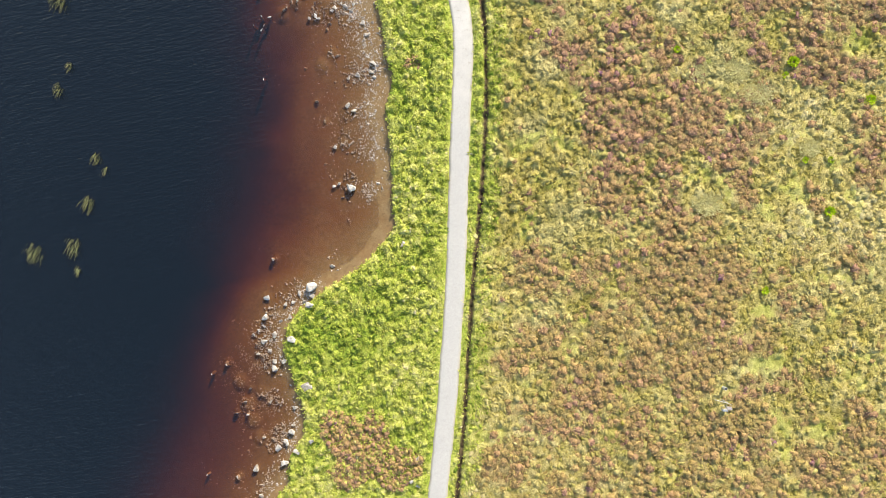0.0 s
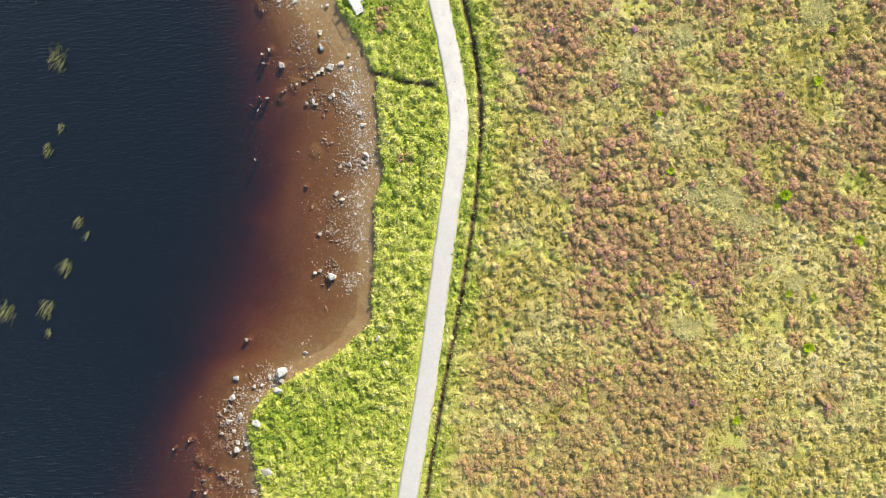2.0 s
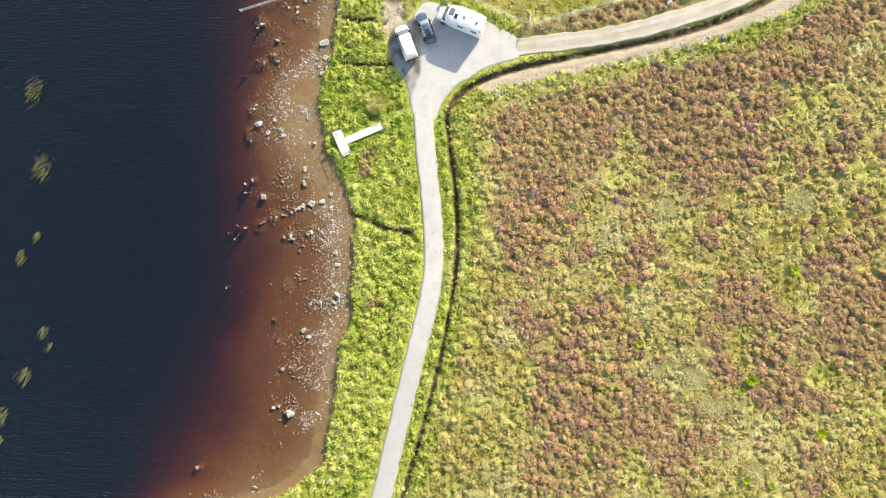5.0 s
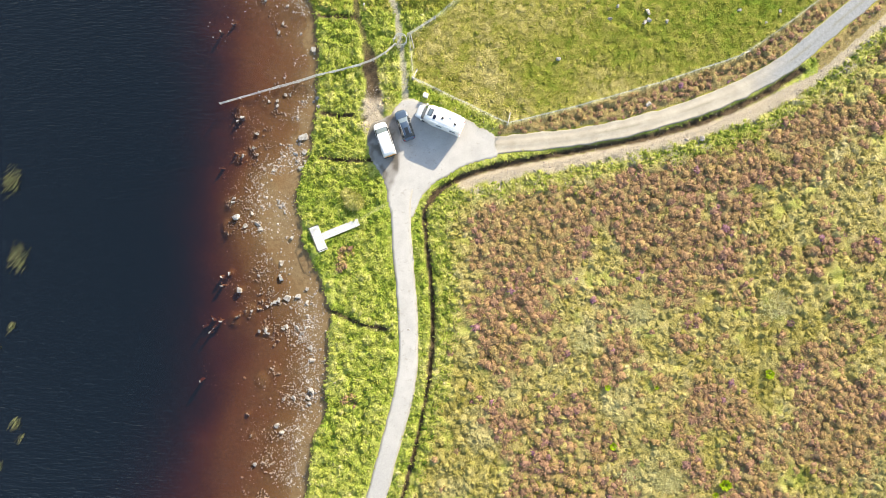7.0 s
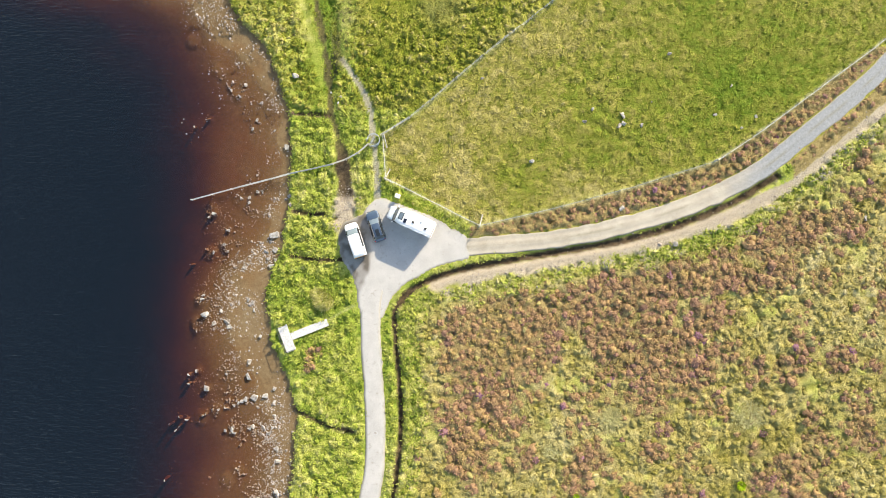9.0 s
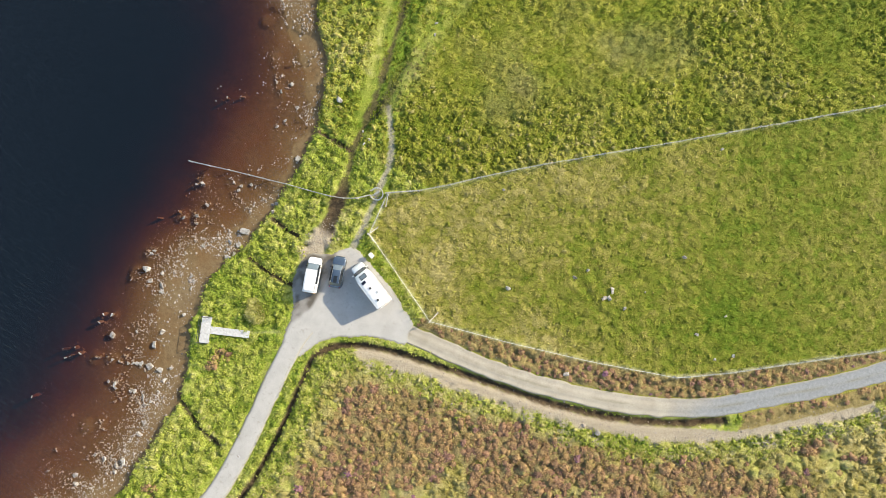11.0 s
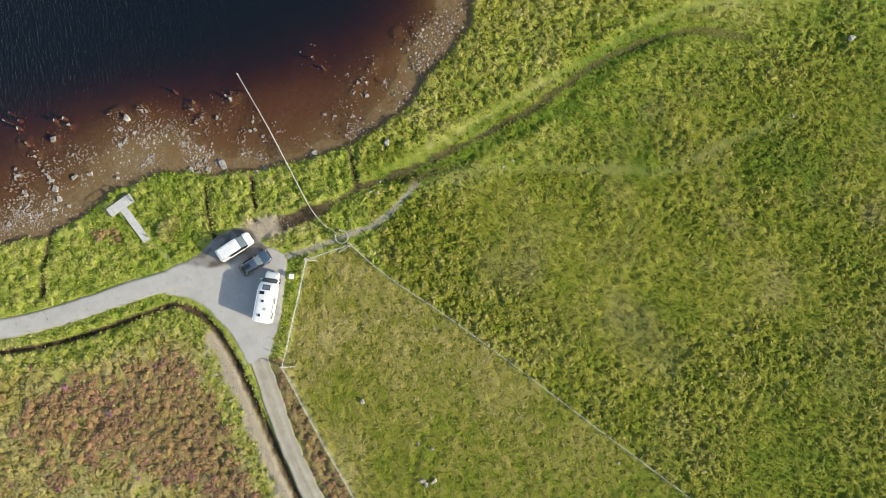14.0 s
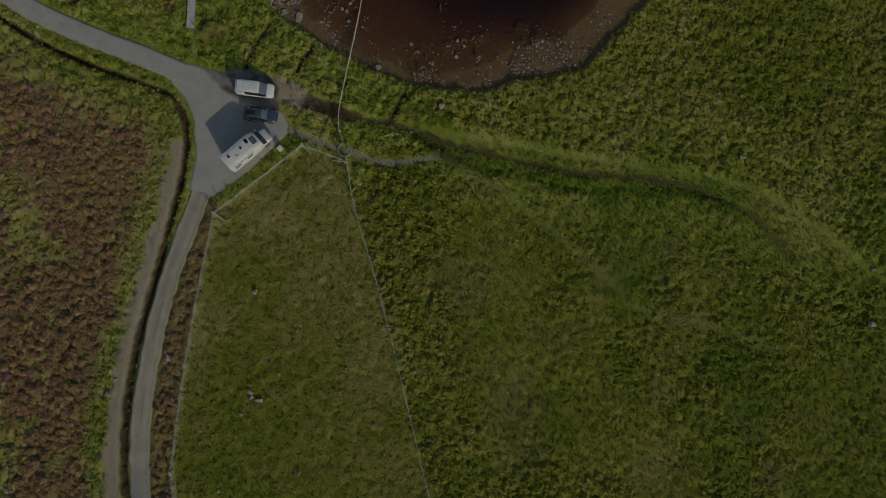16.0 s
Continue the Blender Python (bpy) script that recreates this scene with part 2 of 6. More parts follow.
PIER_COBBLES = [(-30.9, 21.4), (-26.8, 22.9), (-23.2, 24.1), (-20.7, 24.9), (-28.4, 16.2), (-31.1, 15.1), (-27.2, 11.5), (-25.6, 14.2), (-21.2, 18.1),
                (-31.6, 8.2), (-30.0, 5.5), (-27.2, 4.9), (-23.4, 17.0), (-24.5, 8.2), (-32.1, 4.9), (-27.8, 9.3)]
BAY_COBBLES = [(-27.7, 0.3), (-35.3, -9.0), (-31.5, -8.4), (-28.8, -7.1), (-24.4, -5.4), (-21.7, -5.2), (-26.6, -9.8), (-23.3, -9.5), (-25.4, -15.5),
               (-22.7, -14.4), (-19.4, -15.5), (-23.2, -19.8), (-20.5, -19.2), (-22.7, -23.0), (-24.3, -24.6), (-22.6, -30.5), (-26.4, -28.4), (-25.4, -26.8),
               (-21.6, -12.8), (-27.1, -16.8)]
POINT_COBBLES = [(-42.8, -50.6), (-39.6, -48.6), (-43.7, -52.9), (-42.6, -56.4), (-48.5, -62.1), (-45.8, -60.9), (-48.8, -58.7), (-42.7, -67.1), (-43.9, -69.4),
                 (-48.1, -64.6), (-37.6, -46.5), (-47.7, -67.2), (-41.7, -64.0)]
NORTH_COBBLES = [(-33.9, 50.7), (-31.8, 46.8), (-30.0, 44.5), (-26.2, 43.4), (-24.7, 40.6), (-27.2, 37.7), (-34.3, 45.9), (-35.8, 51.9), (-30.5, 41.6)]
COBBLE_CLUMPS = PIER_COBBLES + BAY_COBBLES + POINT_COBBLES + NORTH_COBBLES
LAKE_STONES = np.array([s for s in POINT_STONES + SOUTH_STONES + PIER_STONES + ROW_STONES + BAY_STONES + NORTH_STONES])


def shore_x(y):
    return np.interp(y, shore[:, 1], shore[:, 0])


def beach_width(y):
    return np.interp(y, [-80, -62, -50, -44, -30, -12, -2, 6, 11, 16, 24, 36, 44, 50, 54], [0.8, 1.0, 0.8, 1.8, 1.9, 2.8, 4.6, 6.2, 5.2, 2.8, 1.4, 1.3, 3.2, 5.0, 5.0])


class Plan:
    """Distances and masks of the plan at the given places."""

    def __init__(self, x, y):
        self.x, self.y = x, y
        d = dist(shore, x, y, 60.0)
        self.lake = x < shore_x(y)
        self.off = np.where(self.lake, d, -d) + 1.1 * (fbm(x, y, 2.4, 17) - 0.5)  # metres out from the ragged bank
        self.lake = self.off > 0
        self.road = dist(road, x, y)
        self.apron = np.where(inside(apron, x, y), 0.0, dist(np.vstack([apron, apron[:1]]), x, y))
        self.track = dist(track, x, y)
        self.ditch = dist(ditch, x, y)
        self.sand = dist(sand, x, y)
        self.stream = dist(stream, x, y)
        self.wet_line = dist(wet_line, x, y)
        self.gtrack = dist(grass_track, x, y)
        self.path = np.minimum(dist(path, x, y), dist(spur, x, y) + 0.25)
        self.faint = dist(faint, x, y)
        self.drain = np.minimum.reduce([dist(d, x, y) for d in drains])
        self.fence = np.minimum(dist(fence_field, x, y), dist(fence_far, x, y))
        self.field = inside(field, x, y)
        # east of the roadside ditch and south of the track
        ex = np.interp(y, [-101, -82, -63.8, -44.5, -28.9, -14, 0, 7.2], [-28, -21.9, -16.3, -10.4, -5.9, -3.1, -3.4, -4.0])
        ny = np.interp(x, [-4, -2.3, 1.2, 6, 18.2, 33, 44.5, 52.4, 66, 110, 180], [7.2, 9.8, 12, 13.4, 15.5, 18.8, 23.4, 27.3, 39, 93, 178])
        self.moor = (x > ex) & (y < ny)
        bank = np.interp(x, [7.8, 18.4, 29.7, 41, 48.5, 64.3], [19.6, 22.3, 25.6, 29.4, 34.6, 46.6])
        self.strip = (self.track < 6) & (x > 6.5) & ~self.moor & ~self.field & (y < bank)
        self.verge = ~self.moor & ~self.lake & ~self.field & ~self.strip & (self.y < 36 + 0.0 * x) & (x < 8)
        self.paved = np.minimum.reduce([self.road - 1.35, self.apron, self.track - 1.2])

    def height(self):
        x, y = self.x, self.y
        w = beach_width(y)
        o = np.maximum(self.off, 0)
        far = (o > 3.0) & (o < 40)  # farther out the bank's corners no longer shape the bed
        if far.any():
            s = shore[(shore[:, 1] > -130) & (shore[:, 1] < 90)][::4]
            total = sum(((x[far] - a) ** 2 + (y[far] - b) ** 2) ** -3 for a, b in s)
            even = ((total * 4.0 / 1.178) ** (-1 / 5))
            o[far] = o[far] + (even - o[far]) * smooth(3, 8, o[far])
        shelf = np.interp(y, [-75, -67, -55, -44.5, -30, -26, -15, -5, 5, 14, 18, 30, 41, 47], [17, 16.5, 12, 7.5, 13, 14.5, 13.5, 13, 10.5, 9, 10.5, 12, 8, 6]) + (fbm(x, y, 9, 7) - 0.5) * 4 - 2.2
        bed = -0.14 - 0.16 * np.minimum(o / w, 1) - np.interp(y, [-60, -45, -36], [0.10, 0.085, 0.055]) * np.maximum(o - w, 0) - 0.07 * np.maximum(o - shelf, 0) ** 1.45
        bed = np.maximum(bed, -6.0) + (fbm(x, y, 3.0, 3) - 0.5) * 0.10
        natural = WATER - bed
        natural = natural + (np.clip(natural * 0.6, 0.14, 0.34) - natural) * smooth(1.0, 0.6, natural)
        for sx, sy, size in LAKE_STONES:  # the bed rises where stones break the surface
            near = (np.abs(x - sx) < 6) & (np.abs(y - sy) < 6)
            if near.any():
                bed[near] = np.maximum(bed[near], WATER - natural[near] - 0.6 * np.maximum(np.hypot(x[near] - sx, y[near] - sy) - 0.5 * size, 0))
        for sx, sy in COBBLE_CLUMPS:
            near = (np.abs(x - sx) < 6) & (np.abs(y - sy) < 6)
            if near.any():
                bed[near] = np.maximum(bed[near], WATER - natural[near] - 0.50 * np.maximum(np.hypot(x[near] - sx, y[near] - sy) - 0.8, 0))
        land = LAND + (fbm(x, y, 14, 5) - 0.5) * 0.16
        rough = smooth(0.1, 1.0, self.paved) * smooth(0.3, 0.9, self.path) * smooth(0.5, 1.2, self.sand)
        rough = rough * smooth(0.3, 1.3, self.stream) * smooth(0.2, 0.9, self.gtrack) * (0.25 + 0.75 * smooth(0.3, 0.9, self.faint))
        rough = rough * np.where(self.field, 0.42, np.where(self.moor, 0.45, np.where(y > 36, 0.24 + 0.55 * lumpy(self), 0.62)) + np.where(y > 36, 0.5, 0.9) * fbm(x, y, 12, 15))
        big, small = domes(x, y, 0.90, 11)[0], domes(x, y, 0.62, 19)[0]
        land = land + (0.70 * (big - 0.52) + np.where(self.field, 0.6, 0.38) * (small - 0.5)) * rough
        z = np.where(self.lake, bed, bed + (land - bed) * smooth(0.0, 0.45, -self.off))
        flat = 1 - smooth(0.05, 0.7, self.paved)
        z = z * (1 - flat) + (LAND - 0.06) * flat
        z = z - np.where(x < -3, 0.55, 0.70) * np.exp(-((self.ditch / np.where(x < -3, 0.38, 0.5)) ** 2)) * (~self.lake)
        z = z - 0.40 * np.exp(-((self.drain / 0.35) ** 2)) * (~self.lake)
        for line in furrows:
            z = z - 0.30 * np.exp(-((dist(line, x, y) / 0.4) ** 2))
        old_ditch = dist(field_furrow, x, y)
        z = z - 0.10 * np.exp(-((old_ditch / 0.4) ** 2)) + 0.08 * np.exp(-(((old_ditch - 0.9) / 0.5) ** 2))
        z = z - 0.22 * np.exp(-((self.stream / 0.8) ** 2)) * (~self.lake) * smooth(20, 24, y)
        z = z - 0.28 * np.exp(-((self.wet_line / 0.6) ** 2)) * (~self.lake)
        z = z - 0.06 * np.exp(-((self.path / 0.5) ** 2)) - 0.08 * np.exp(-((self.gtrack / 0.6) ** 2))
        return z


def ground_z(x, y):
    x, y = np.atleast_1d(np.asarray(x, float)), np.atleast_1d(np.asarray(y, float))
    return Plan(x, y).height()


# patches of the moor and pasture: x, y and reach in metres
HEATH_TRACK = [(5.6, 5.2, 3.2), (10.4, 6.8, 4.0), (15.9, 7.5, 3.6), (6.4, 0.4, 4.0), (11.9, 1.2, 4.8), (16.7, 2.8, 3.2), (21.5, 8.3, 3.6), (26.3, 9.1, 4.4), (31.8, 10.7, 4.0),
               (27.0, 3.5, 3.6), (32.6, 5.1, 3.2), (36.6, 13.1, 2.8), (40.5, 13.1, 2.8), (42.1, 15.5, 2.4), (47.7, 17.9, 2.8), (51.7, 19.4, 3.2), (50.0, 13.9, 2.8), (45.7, 12.7, 1.8),
               (39.7, 7.1, 2.8), (36.5, 0.4, 4.0), (31.7, -0.4, 4.0), (9.5, -4.4, 4.0), (59.5, 21.0, 2.4), (54.8, 20.6, 2.4)]
HEATH_TRACK_LOOSE = [(15.9, -2.0, 3.2), (4.8, -6.0, 3.2), (11.9, -8.4, 3.2), (6.3, -10.0, 3.2), (42.9, 8.3, 2.0), (40.4, 2.0, 2.4), (42.8, 2.7, 2.0), (46.7, -0.4, 2.0), (54.2, 3.5, 2.4),
                     (51.4, 0.4, 2.4), (58.5, 1.9, 2.4), (56.3, 13.1, 2.0), (23.0, -6.0, 3.2), (20.6, -5.2, 1.6), (25.4, -2.0, 3.2), (29.3, -5.2, 2.8), (32.9, -5.2, 2.4), (33.6, -8.3, 1.6),
                     (41.5, -4.4, 2.4), (53.7, -5.9, 2.0), (46.5, -10.7, 1.2), (52.8, -11.5, 2.0), (55.9, -9.9, 2.8), (58.3, 18.6, 1.8), (53.1, 8.3, 2.0)]
HEATH_MIDDLE = [(22.1, -15.5, 2.2), (17.4, -20.2, 2.0), (35.5, -20.9, 2.8), (39.4, -20.1, 3.6), (29.6, -17.0, 1.2), (47.3, -15.4, 1.6), (51.2, -14.6, 3.1), (50.3, -20.9, 3.2), (56.5, -20.8, 4.4),
                (58.1, -24.0, 2.8), (49.5, -24.8, 3.2), (53.4, -23.2, 2.4), (54.9, -27.1, 4.0), (40.9, -27.6, 2.8), (41.6, -32.2, 3.6), (33.8, -28.8, 2.0), (23.7, -12.3, 2.0)]
HEATH_MIDDLE_LOOSE = [(7.9, -13.9, 4.0), (14.3, -12.3, 2.4), (26.1, -13.9, 1.2), (32.4, -11.5, 1.6), (34.8, -13.9, 1.2), (37.1, -12.7, 1.6), (11.9, -21.8, 4.0), (6.3, -21.8, 2.8), (10.3, -25.0, 4.8),
                      (19.7, -24.1, 3.6), (25.3, -20.2, 2.0), (30.8, -20.6, 2.0), (36.3, -17.8, 3.2), (50.4, -17.0, 2.4), (55.1, -14.6, 1.6), (49.5, -27.1, 2.4), (44.0, -24.0, 2.0), (32.7, -24.9, 2.0),
                      (21.3, -27.3, 2.0), (11.8, -30.4, 4.8), (22.0, -31.2, 4.0), (18.9, -29.6, 3.2), (35.8, -30.3, 1.6), (45.9, -27.5, 1.6)]
HEATH_SOUTH = [(21.9, -33.7, 2.8), (24.9, -34.8, 2.8), (14.9, -35.8, 3.6), (21.4, -37.7, 2.4), (25.6, -39.0, 2.8), (30.3, -39.6, 2.4), (26.7, -41.3, 3.2), (40.5, -33.3, 2.0), (43.8, -33.2, 2.4),
               (48.0, -34.1, 2.0), (43.2, -35.9, 1.2), (16.9, -49.4, 3.2), (27.7, -48.1, 1.8), (16.3, -55.9, 4.8), (22.4, -58.0, 4.0), (14.0, -59.4, 4.0), (18.9, -63.0, 4.0), (14.3, -65.3, 4.4),
               (3.1, -64.5, 2.8), (16.6, -69.9, 4.0), (14.6, -71.9, 3.2), (21.6, -69.3, 2.4), (36.7, -86.4, 3.2), (29.0, -88.1, 3.2), (31.8, -90.3, 3.2), (36.9, -81.5, 2.4)]
HEATH_SOUTH_LOOSE = [(12.2, -29.5, 3.2), (15.9, -31.1, 4.0), (32.2, -34.7, 2.8), (9.4, -34.6, 2.8), (18.4, -38.3, 3.2), (12.5, -39.4, 2.8), (17.4, -43.0, 2.4), (9.3, -42.8, 4.0), (12.9, -45.3, 4.0),
                     (10.0, -47.1, 3.2), (20.6, -51.0, 3.2), (14.8, -51.4, 4.0), (27.4, -45.9, 2.0), (37.3, -48.9, 1.6), (37.5, -51.4, 1.4), (46.6, -42.8, 3.2), (45.6, -47.5, 3.2), (10.7, -55.5, 4.0),
                     (24.6, -59.3, 2.4), (4.1, -55.7, 4.8), (-3.4, -52.4, 4.0)]
HEATH_FAR_LOOSE = [(7.0, -61.3, 4.8), (25.9, -68.5, 2.4), (-4.6, -62.1, 4.0), (-10.0, -64.2, 2.4), (-3.1, -66.5, 3.2), (1.1, -69.9, 4.8), (7.9, -68.9, 4.0), (4.2, -74.7, 4.8), (-3.3, -71.4, 3.2),
                   (12.2, -75.5, 4.0), (-8.1, -74.6, 4.8), (-13.1, -78.5, 4.8), (-0.8, -78.6, 4.8), (6.9, -81.0, 4.8), (15.1, -81.1, 4.0), (-5.9, -83.3, 4.8), (3.6, -85.3, 4.8), (13.9, -86.6, 4.8),
                   (21.9, -75.9, 3.2), (20.7, -81.4, 4.0), (20.9, -88.0, 4.0), (30.7, -64.7, 2.4), (30.6, -61.4, 2.0), (34.4, -66.3, 1.6), (33.8, -57.9, 1.6), (33.4, -75.1, 1.6), (28.2, -76.4, 2.4),
                   (29.1, -79.9, 2.4), (37.8, -69.4, 1.2), (37.4, -90.6, 2.4), (41.3, -60.4, 2.8)]
BLEACHED = [(26.1, -7.6, 2.4), (19.0, -9.5, 2.4), (22.9, -20.2, 3.2), (27.6, -28.8, 4.0), (30.3, -30.7, 2.8), (45.4, -6.0, 2.8), (7.1, -17.9, 2.8), (3.9, -23.4, 3.2), (58.7, -29.4, 3.2),
            (-4.7, -58.8, 4.0), (0.2, -31.8, 3.2), (2.2, -45.4, 4.0), (25.9, -30.1, 3.2), (30.5, -31.1, 2.4), (3.4, -63.0, 2.4), (-1.4, -47.1, 3.2), (21.4, -47.5, 2.4), (31.3, -65.6, 3.2),
            (43.0, -64.0, 3.2), (24.9, -73.3, 2.8)]
MOSSY = [(28.5, -11.5, 2.0), (43.3, -17.0, 2.4), (55.2, -6.7, 2.0), (43.7, -20.1, 2.0), (20.7, 3.6, 1.2), (48.4, 13.9, 1.2), (33.2, -30.0, 2.8), (49.5, -28.8, 2.4), (3.5, -58.9, 3.2),
         (-6.0, -68.4, 2.8), (2.9, -76.9, 3.2)]
DULL = [(19.8, 71.2, 3.6), (16.3, 70.2, 2.4), (2.8, 54.6, 3.6), (14.8, 89.1, 2.8), (7.1, 106.1, 2.4), (-14.8, 78.3, 2.4), (-11.6, 49.6, 2.0), (10.4, 66.8, 2.0), (15.1, 68.4, 4.0),
        (20.5, 70.7, 3.2), (2.0, 51.1, 3.6), (12.0, 66.0, 2.4), (4.3, 54.3, 2.4), (13.5, 90.0, 3.2), (4.1, 86.0, 2.0), (25.3, 103.6, 4.0)]
DARK = [(-5.4, 93.6, 2.4), (-7.8, 75.7, 1.8), (-3.5, 90.4, 2.0), (-17.8, 63.9, 1.6), (-14.4, 50.4, 1.6), (-21.8, 73.1, 2.0), (-34.4, 90.5, 1.8), (-17.4, 66.8, 2.8), (0.1, 99.1, 2.8),
        (-3.9, 95.1, 3.6), (-7.2, 75.6, 2.0), (1.7, 97.4, 2.0), (-3.8, 91.8, 2.4)]


def patches_at(p, spots, low=1.15, high=0.5, shift=111):
    """How far the patches cover each place, 0 to 1, with ragged edges."""
    x, y = p.x, p.y
    out = np.zeros(x.shape)
    for sx, sy, r in spots:
        near = np.flatnonzero((np.abs(x - sx) < 1.6 * r) & (np.abs(y - sy) < 1.6 * r))
        if len(near):
            u, v = x[near], y[near]
            wob = 0.9 * (fbm(u, v, 2.2, shift) - 0.5)
            out[near] = np.maximum(out[near], smooth(low, high, np.hypot(u - sx, v - sy) / r + wob))
    return out


def heath_amount(p):
    """How far heather covers the moor, 0 to 1."""
    x, y = p.x, p.y
    clumps = fbm(x, y, 3.0, 25)
    dense = 0.95 * patches_at(p, HEATH_TRACK + HEATH_MIDDLE + HEATH_SOUTH, 1.3, 0.75)
    loose = patches_at(p, HEATH_TRACK_LOOSE + HEATH_MIDDLE_LOOSE + HEATH_SOUTH_LOOSE + HEATH_FAR_LOOSE, 1.3, 0.6) * (0.30 + 0.60 * smooth(0.38, 0.62, clumps))
    beyond = smooth(0.58, 0.73, fbm(x, y, 9, 21) * 0.70 + clumps * 0.42) * np.maximum(smooth(57, 62, x), smooth(-91, -95, y))
    edge = smooth(2.2, 3.6, p.ditch) * smooth(2.4, 4.2, p.sand)
    return np.maximum.reduce([dense, loose, beyond, 0.03 + 0.0 * x]) * edge


def dull_amount(p):
    """Bleached grass on the moor and grey-brown, thin grass in the pasture."""
    return np.where(p.moor, 0.5 * patches_at(p, BLEACHED, 1.4, 0.0, 115), 0.42 * patches_at(p, DULL, 1.5, 0.0, 119)) + 0.2 * smooth(0.5, 0.75, fbm(p.x, p.y, 5, 121)) + 0.45 * smooth(1.6, 0.4, p.faint) * smooth(58, 52, p.y)


SMOOTH = [(-5.2, 55.5, 5.4), (14.5, 67.7, 6.4), (-9.1, 54.0, 5.0), (-4.5, 73.7, 4.6), (0.9, 51.5, 3.6), (39.6, 81.6, 4.8), (-1.5, 60.5, 4.0), (6.0, 63.5, 3.5)]


def lumpy(p):
    """How far the pasture stands in tussocks, 0 to 1: most along the fence, least in the lawn-like patches."""
    x, y = p.x, p.y
    v = smooth(0.38, 0.66, 0.55 * fbm(x, y, 15, 181) + 0.45 * fbm(x, y, 6, 183)) * 0.75 + 0.06 + 0.6 * smooth(15, 7, p.fence)
    v = v * (1 - 0.8 * patches_at(p, SMOOTH, 1.35, 0.45, 185))
    lakeside = 0.9 * smooth(0.6, 1.6, np.interp(y, grass_track[:, 1], grass_track[:, 0]) - x)
    return np.clip(np.maximum(v, lakeside), 0, 1)


GREENER = [(39.6, 38.2), (40.2, 47.1), (32.7, 34.9), (-9.0, 75.0), (-6.2, 90.6), (15.0, 76.6), (14.1, 29.1)]


def sward(p):
    """Colour of the sward between 0 (deep green) and 1 (straw), by patch and by tussock."""
    x, y = p.x, p.y
    t = 0.44 + 0.5 * (fbm(x, y, 8, 101) - 0.5) + 0.40 * (fbm(x, y, 26, 105) - 0.5) + 0.34 * (domes(x, y, 0.90, 11)[1] - 0.5) + 0.24 * (vnoise(x, y, 0.5, 107) - 0.5)
    t = t - 0.30 * smooth(1.3, 0.5, p.wet_line + 1.2 * (fbm(x, y, 2, 127) - 0.5)) - 0.16 * smooth(2.2, 1.0, p.stream) * (y > 40)
    t = t - 0.10 * smooth(58, 92, y)
    t = t + 0.13 * smooth(0.8, 0.3, p.gtrack) * (y > 30) * smooth(62, 50, y)
    t = t - 0.30 * patches_at(p, MOSSY, 1.2, 0.3, 123) - 0.34 * patches_at(p, DARK, 1.3, 0.2, 125)
    wob = 2.6 * (fbm(x, y, 6, 109) - 0.5)
    for sx, sy in GREENER:
        t = t - 0.15 * smooth(1.25, 0.3, np.hypot(x - sx, y - sy) / 6.5 + wob)
    return np.clip(t, 0, 1)


# ---------------------------------------------------------------- materials
def nodes_of(name):
    m = bpy.data.materials.new(name)
    m.use_nodes = True
    t = m.node_tree
    return m, t, t.nodes["Principled BSDF"]


def add(t, kind, **values):
    n = t.nodes.new(kind)
    for k, v in values.items():
        n.inputs[k].default_value = v
    return n


def ramp(t, source, stops):
    r = t.nodes.new("ShaderNodeValToRGB")
    e = r.color_ramp.elements
    while len(e) < len(stops):
        e.new(0.5)
    for el, (at, c) in zip(e, stops):
        el.position, el.color = at, (*c, 1)
    t.links.new(source, r.inputs[0])
    return r.outputs[0]


def mixed(t, fac, a, b, how="MIX"):
    n = t.nodes.new("ShaderNodeMix")
    n.data_type, n.blend_type = "RGBA", how
    for sock, v in ((n.inputs[0], fac), (n.inputs[6], a), (n.inputs[7], b)):
        if isinstance(v, (int, float)):
            sock.default_value = v
        elif isinstance(v, tuple):
            sock.default_value = (*v, 1)
        else:
            t.links.new(v, sock)
    return n.outputs[2]


def noisy(t, scale, detail=3.0, rough=0.6):
    g = t.nodes.new("ShaderNodeNewGeometry")
    n = t.nodes.new("ShaderNodeTexNoise")
    n.inputs["Scale"].default_value, n.inputs["Detail"].default_value, n.inputs["Roughness"].default_value = scale, detail, rough
    t.links.new(g.outputs["Position"], n.inputs["Vector"])
    return n.outputs["Fac"]


def bump(t, b, source, strength, distance=0.05):
    n = t.nodes.new("ShaderNodeBump")
    n.inputs["Strength"].default_value, n.inputs["Distance"].default_value = strength, distance
    t.links.new(source, n.inputs["Height"])
    t.links.new(n.outputs[0], b.inputs["Normal"])


def attr(t, name):
    n = t.nodes.new("ShaderNodeAttribute")
    n.attribute_name = name
    return n.outputs["Fac"]


def surface(name, colours, scale=4.0, rough=0.8, metal=0.0, relief=0.3, fine=40.0, grain=0.25):
    """A surface with blotches between the colours, a fine grain over them and a fine relief."""
    m, t, b = nodes_of(name)
    k = len(colours) - 1
    base = ramp(t, noisy(t, scale), [(0.3 + 0.4 * i / max(k, 1), c) for i, c in enumerate(colours)])
    g = noisy(t, fine, 2.0)
    grey = ramp(t, g, [(0.25, (1 - grain,) * 3), (0.75, (1 + grain,) * 3)])
    t.links.new(mixed(t, 1.0, base, grey, "MULTIPLY"), b.inputs["Base Color"])
    b.inputs["Roughness"].default_value, b.inputs["Metallic"].default_value = rough, metal
    if relief:
        bump(t, b, g, relief, 0.02)
    return m


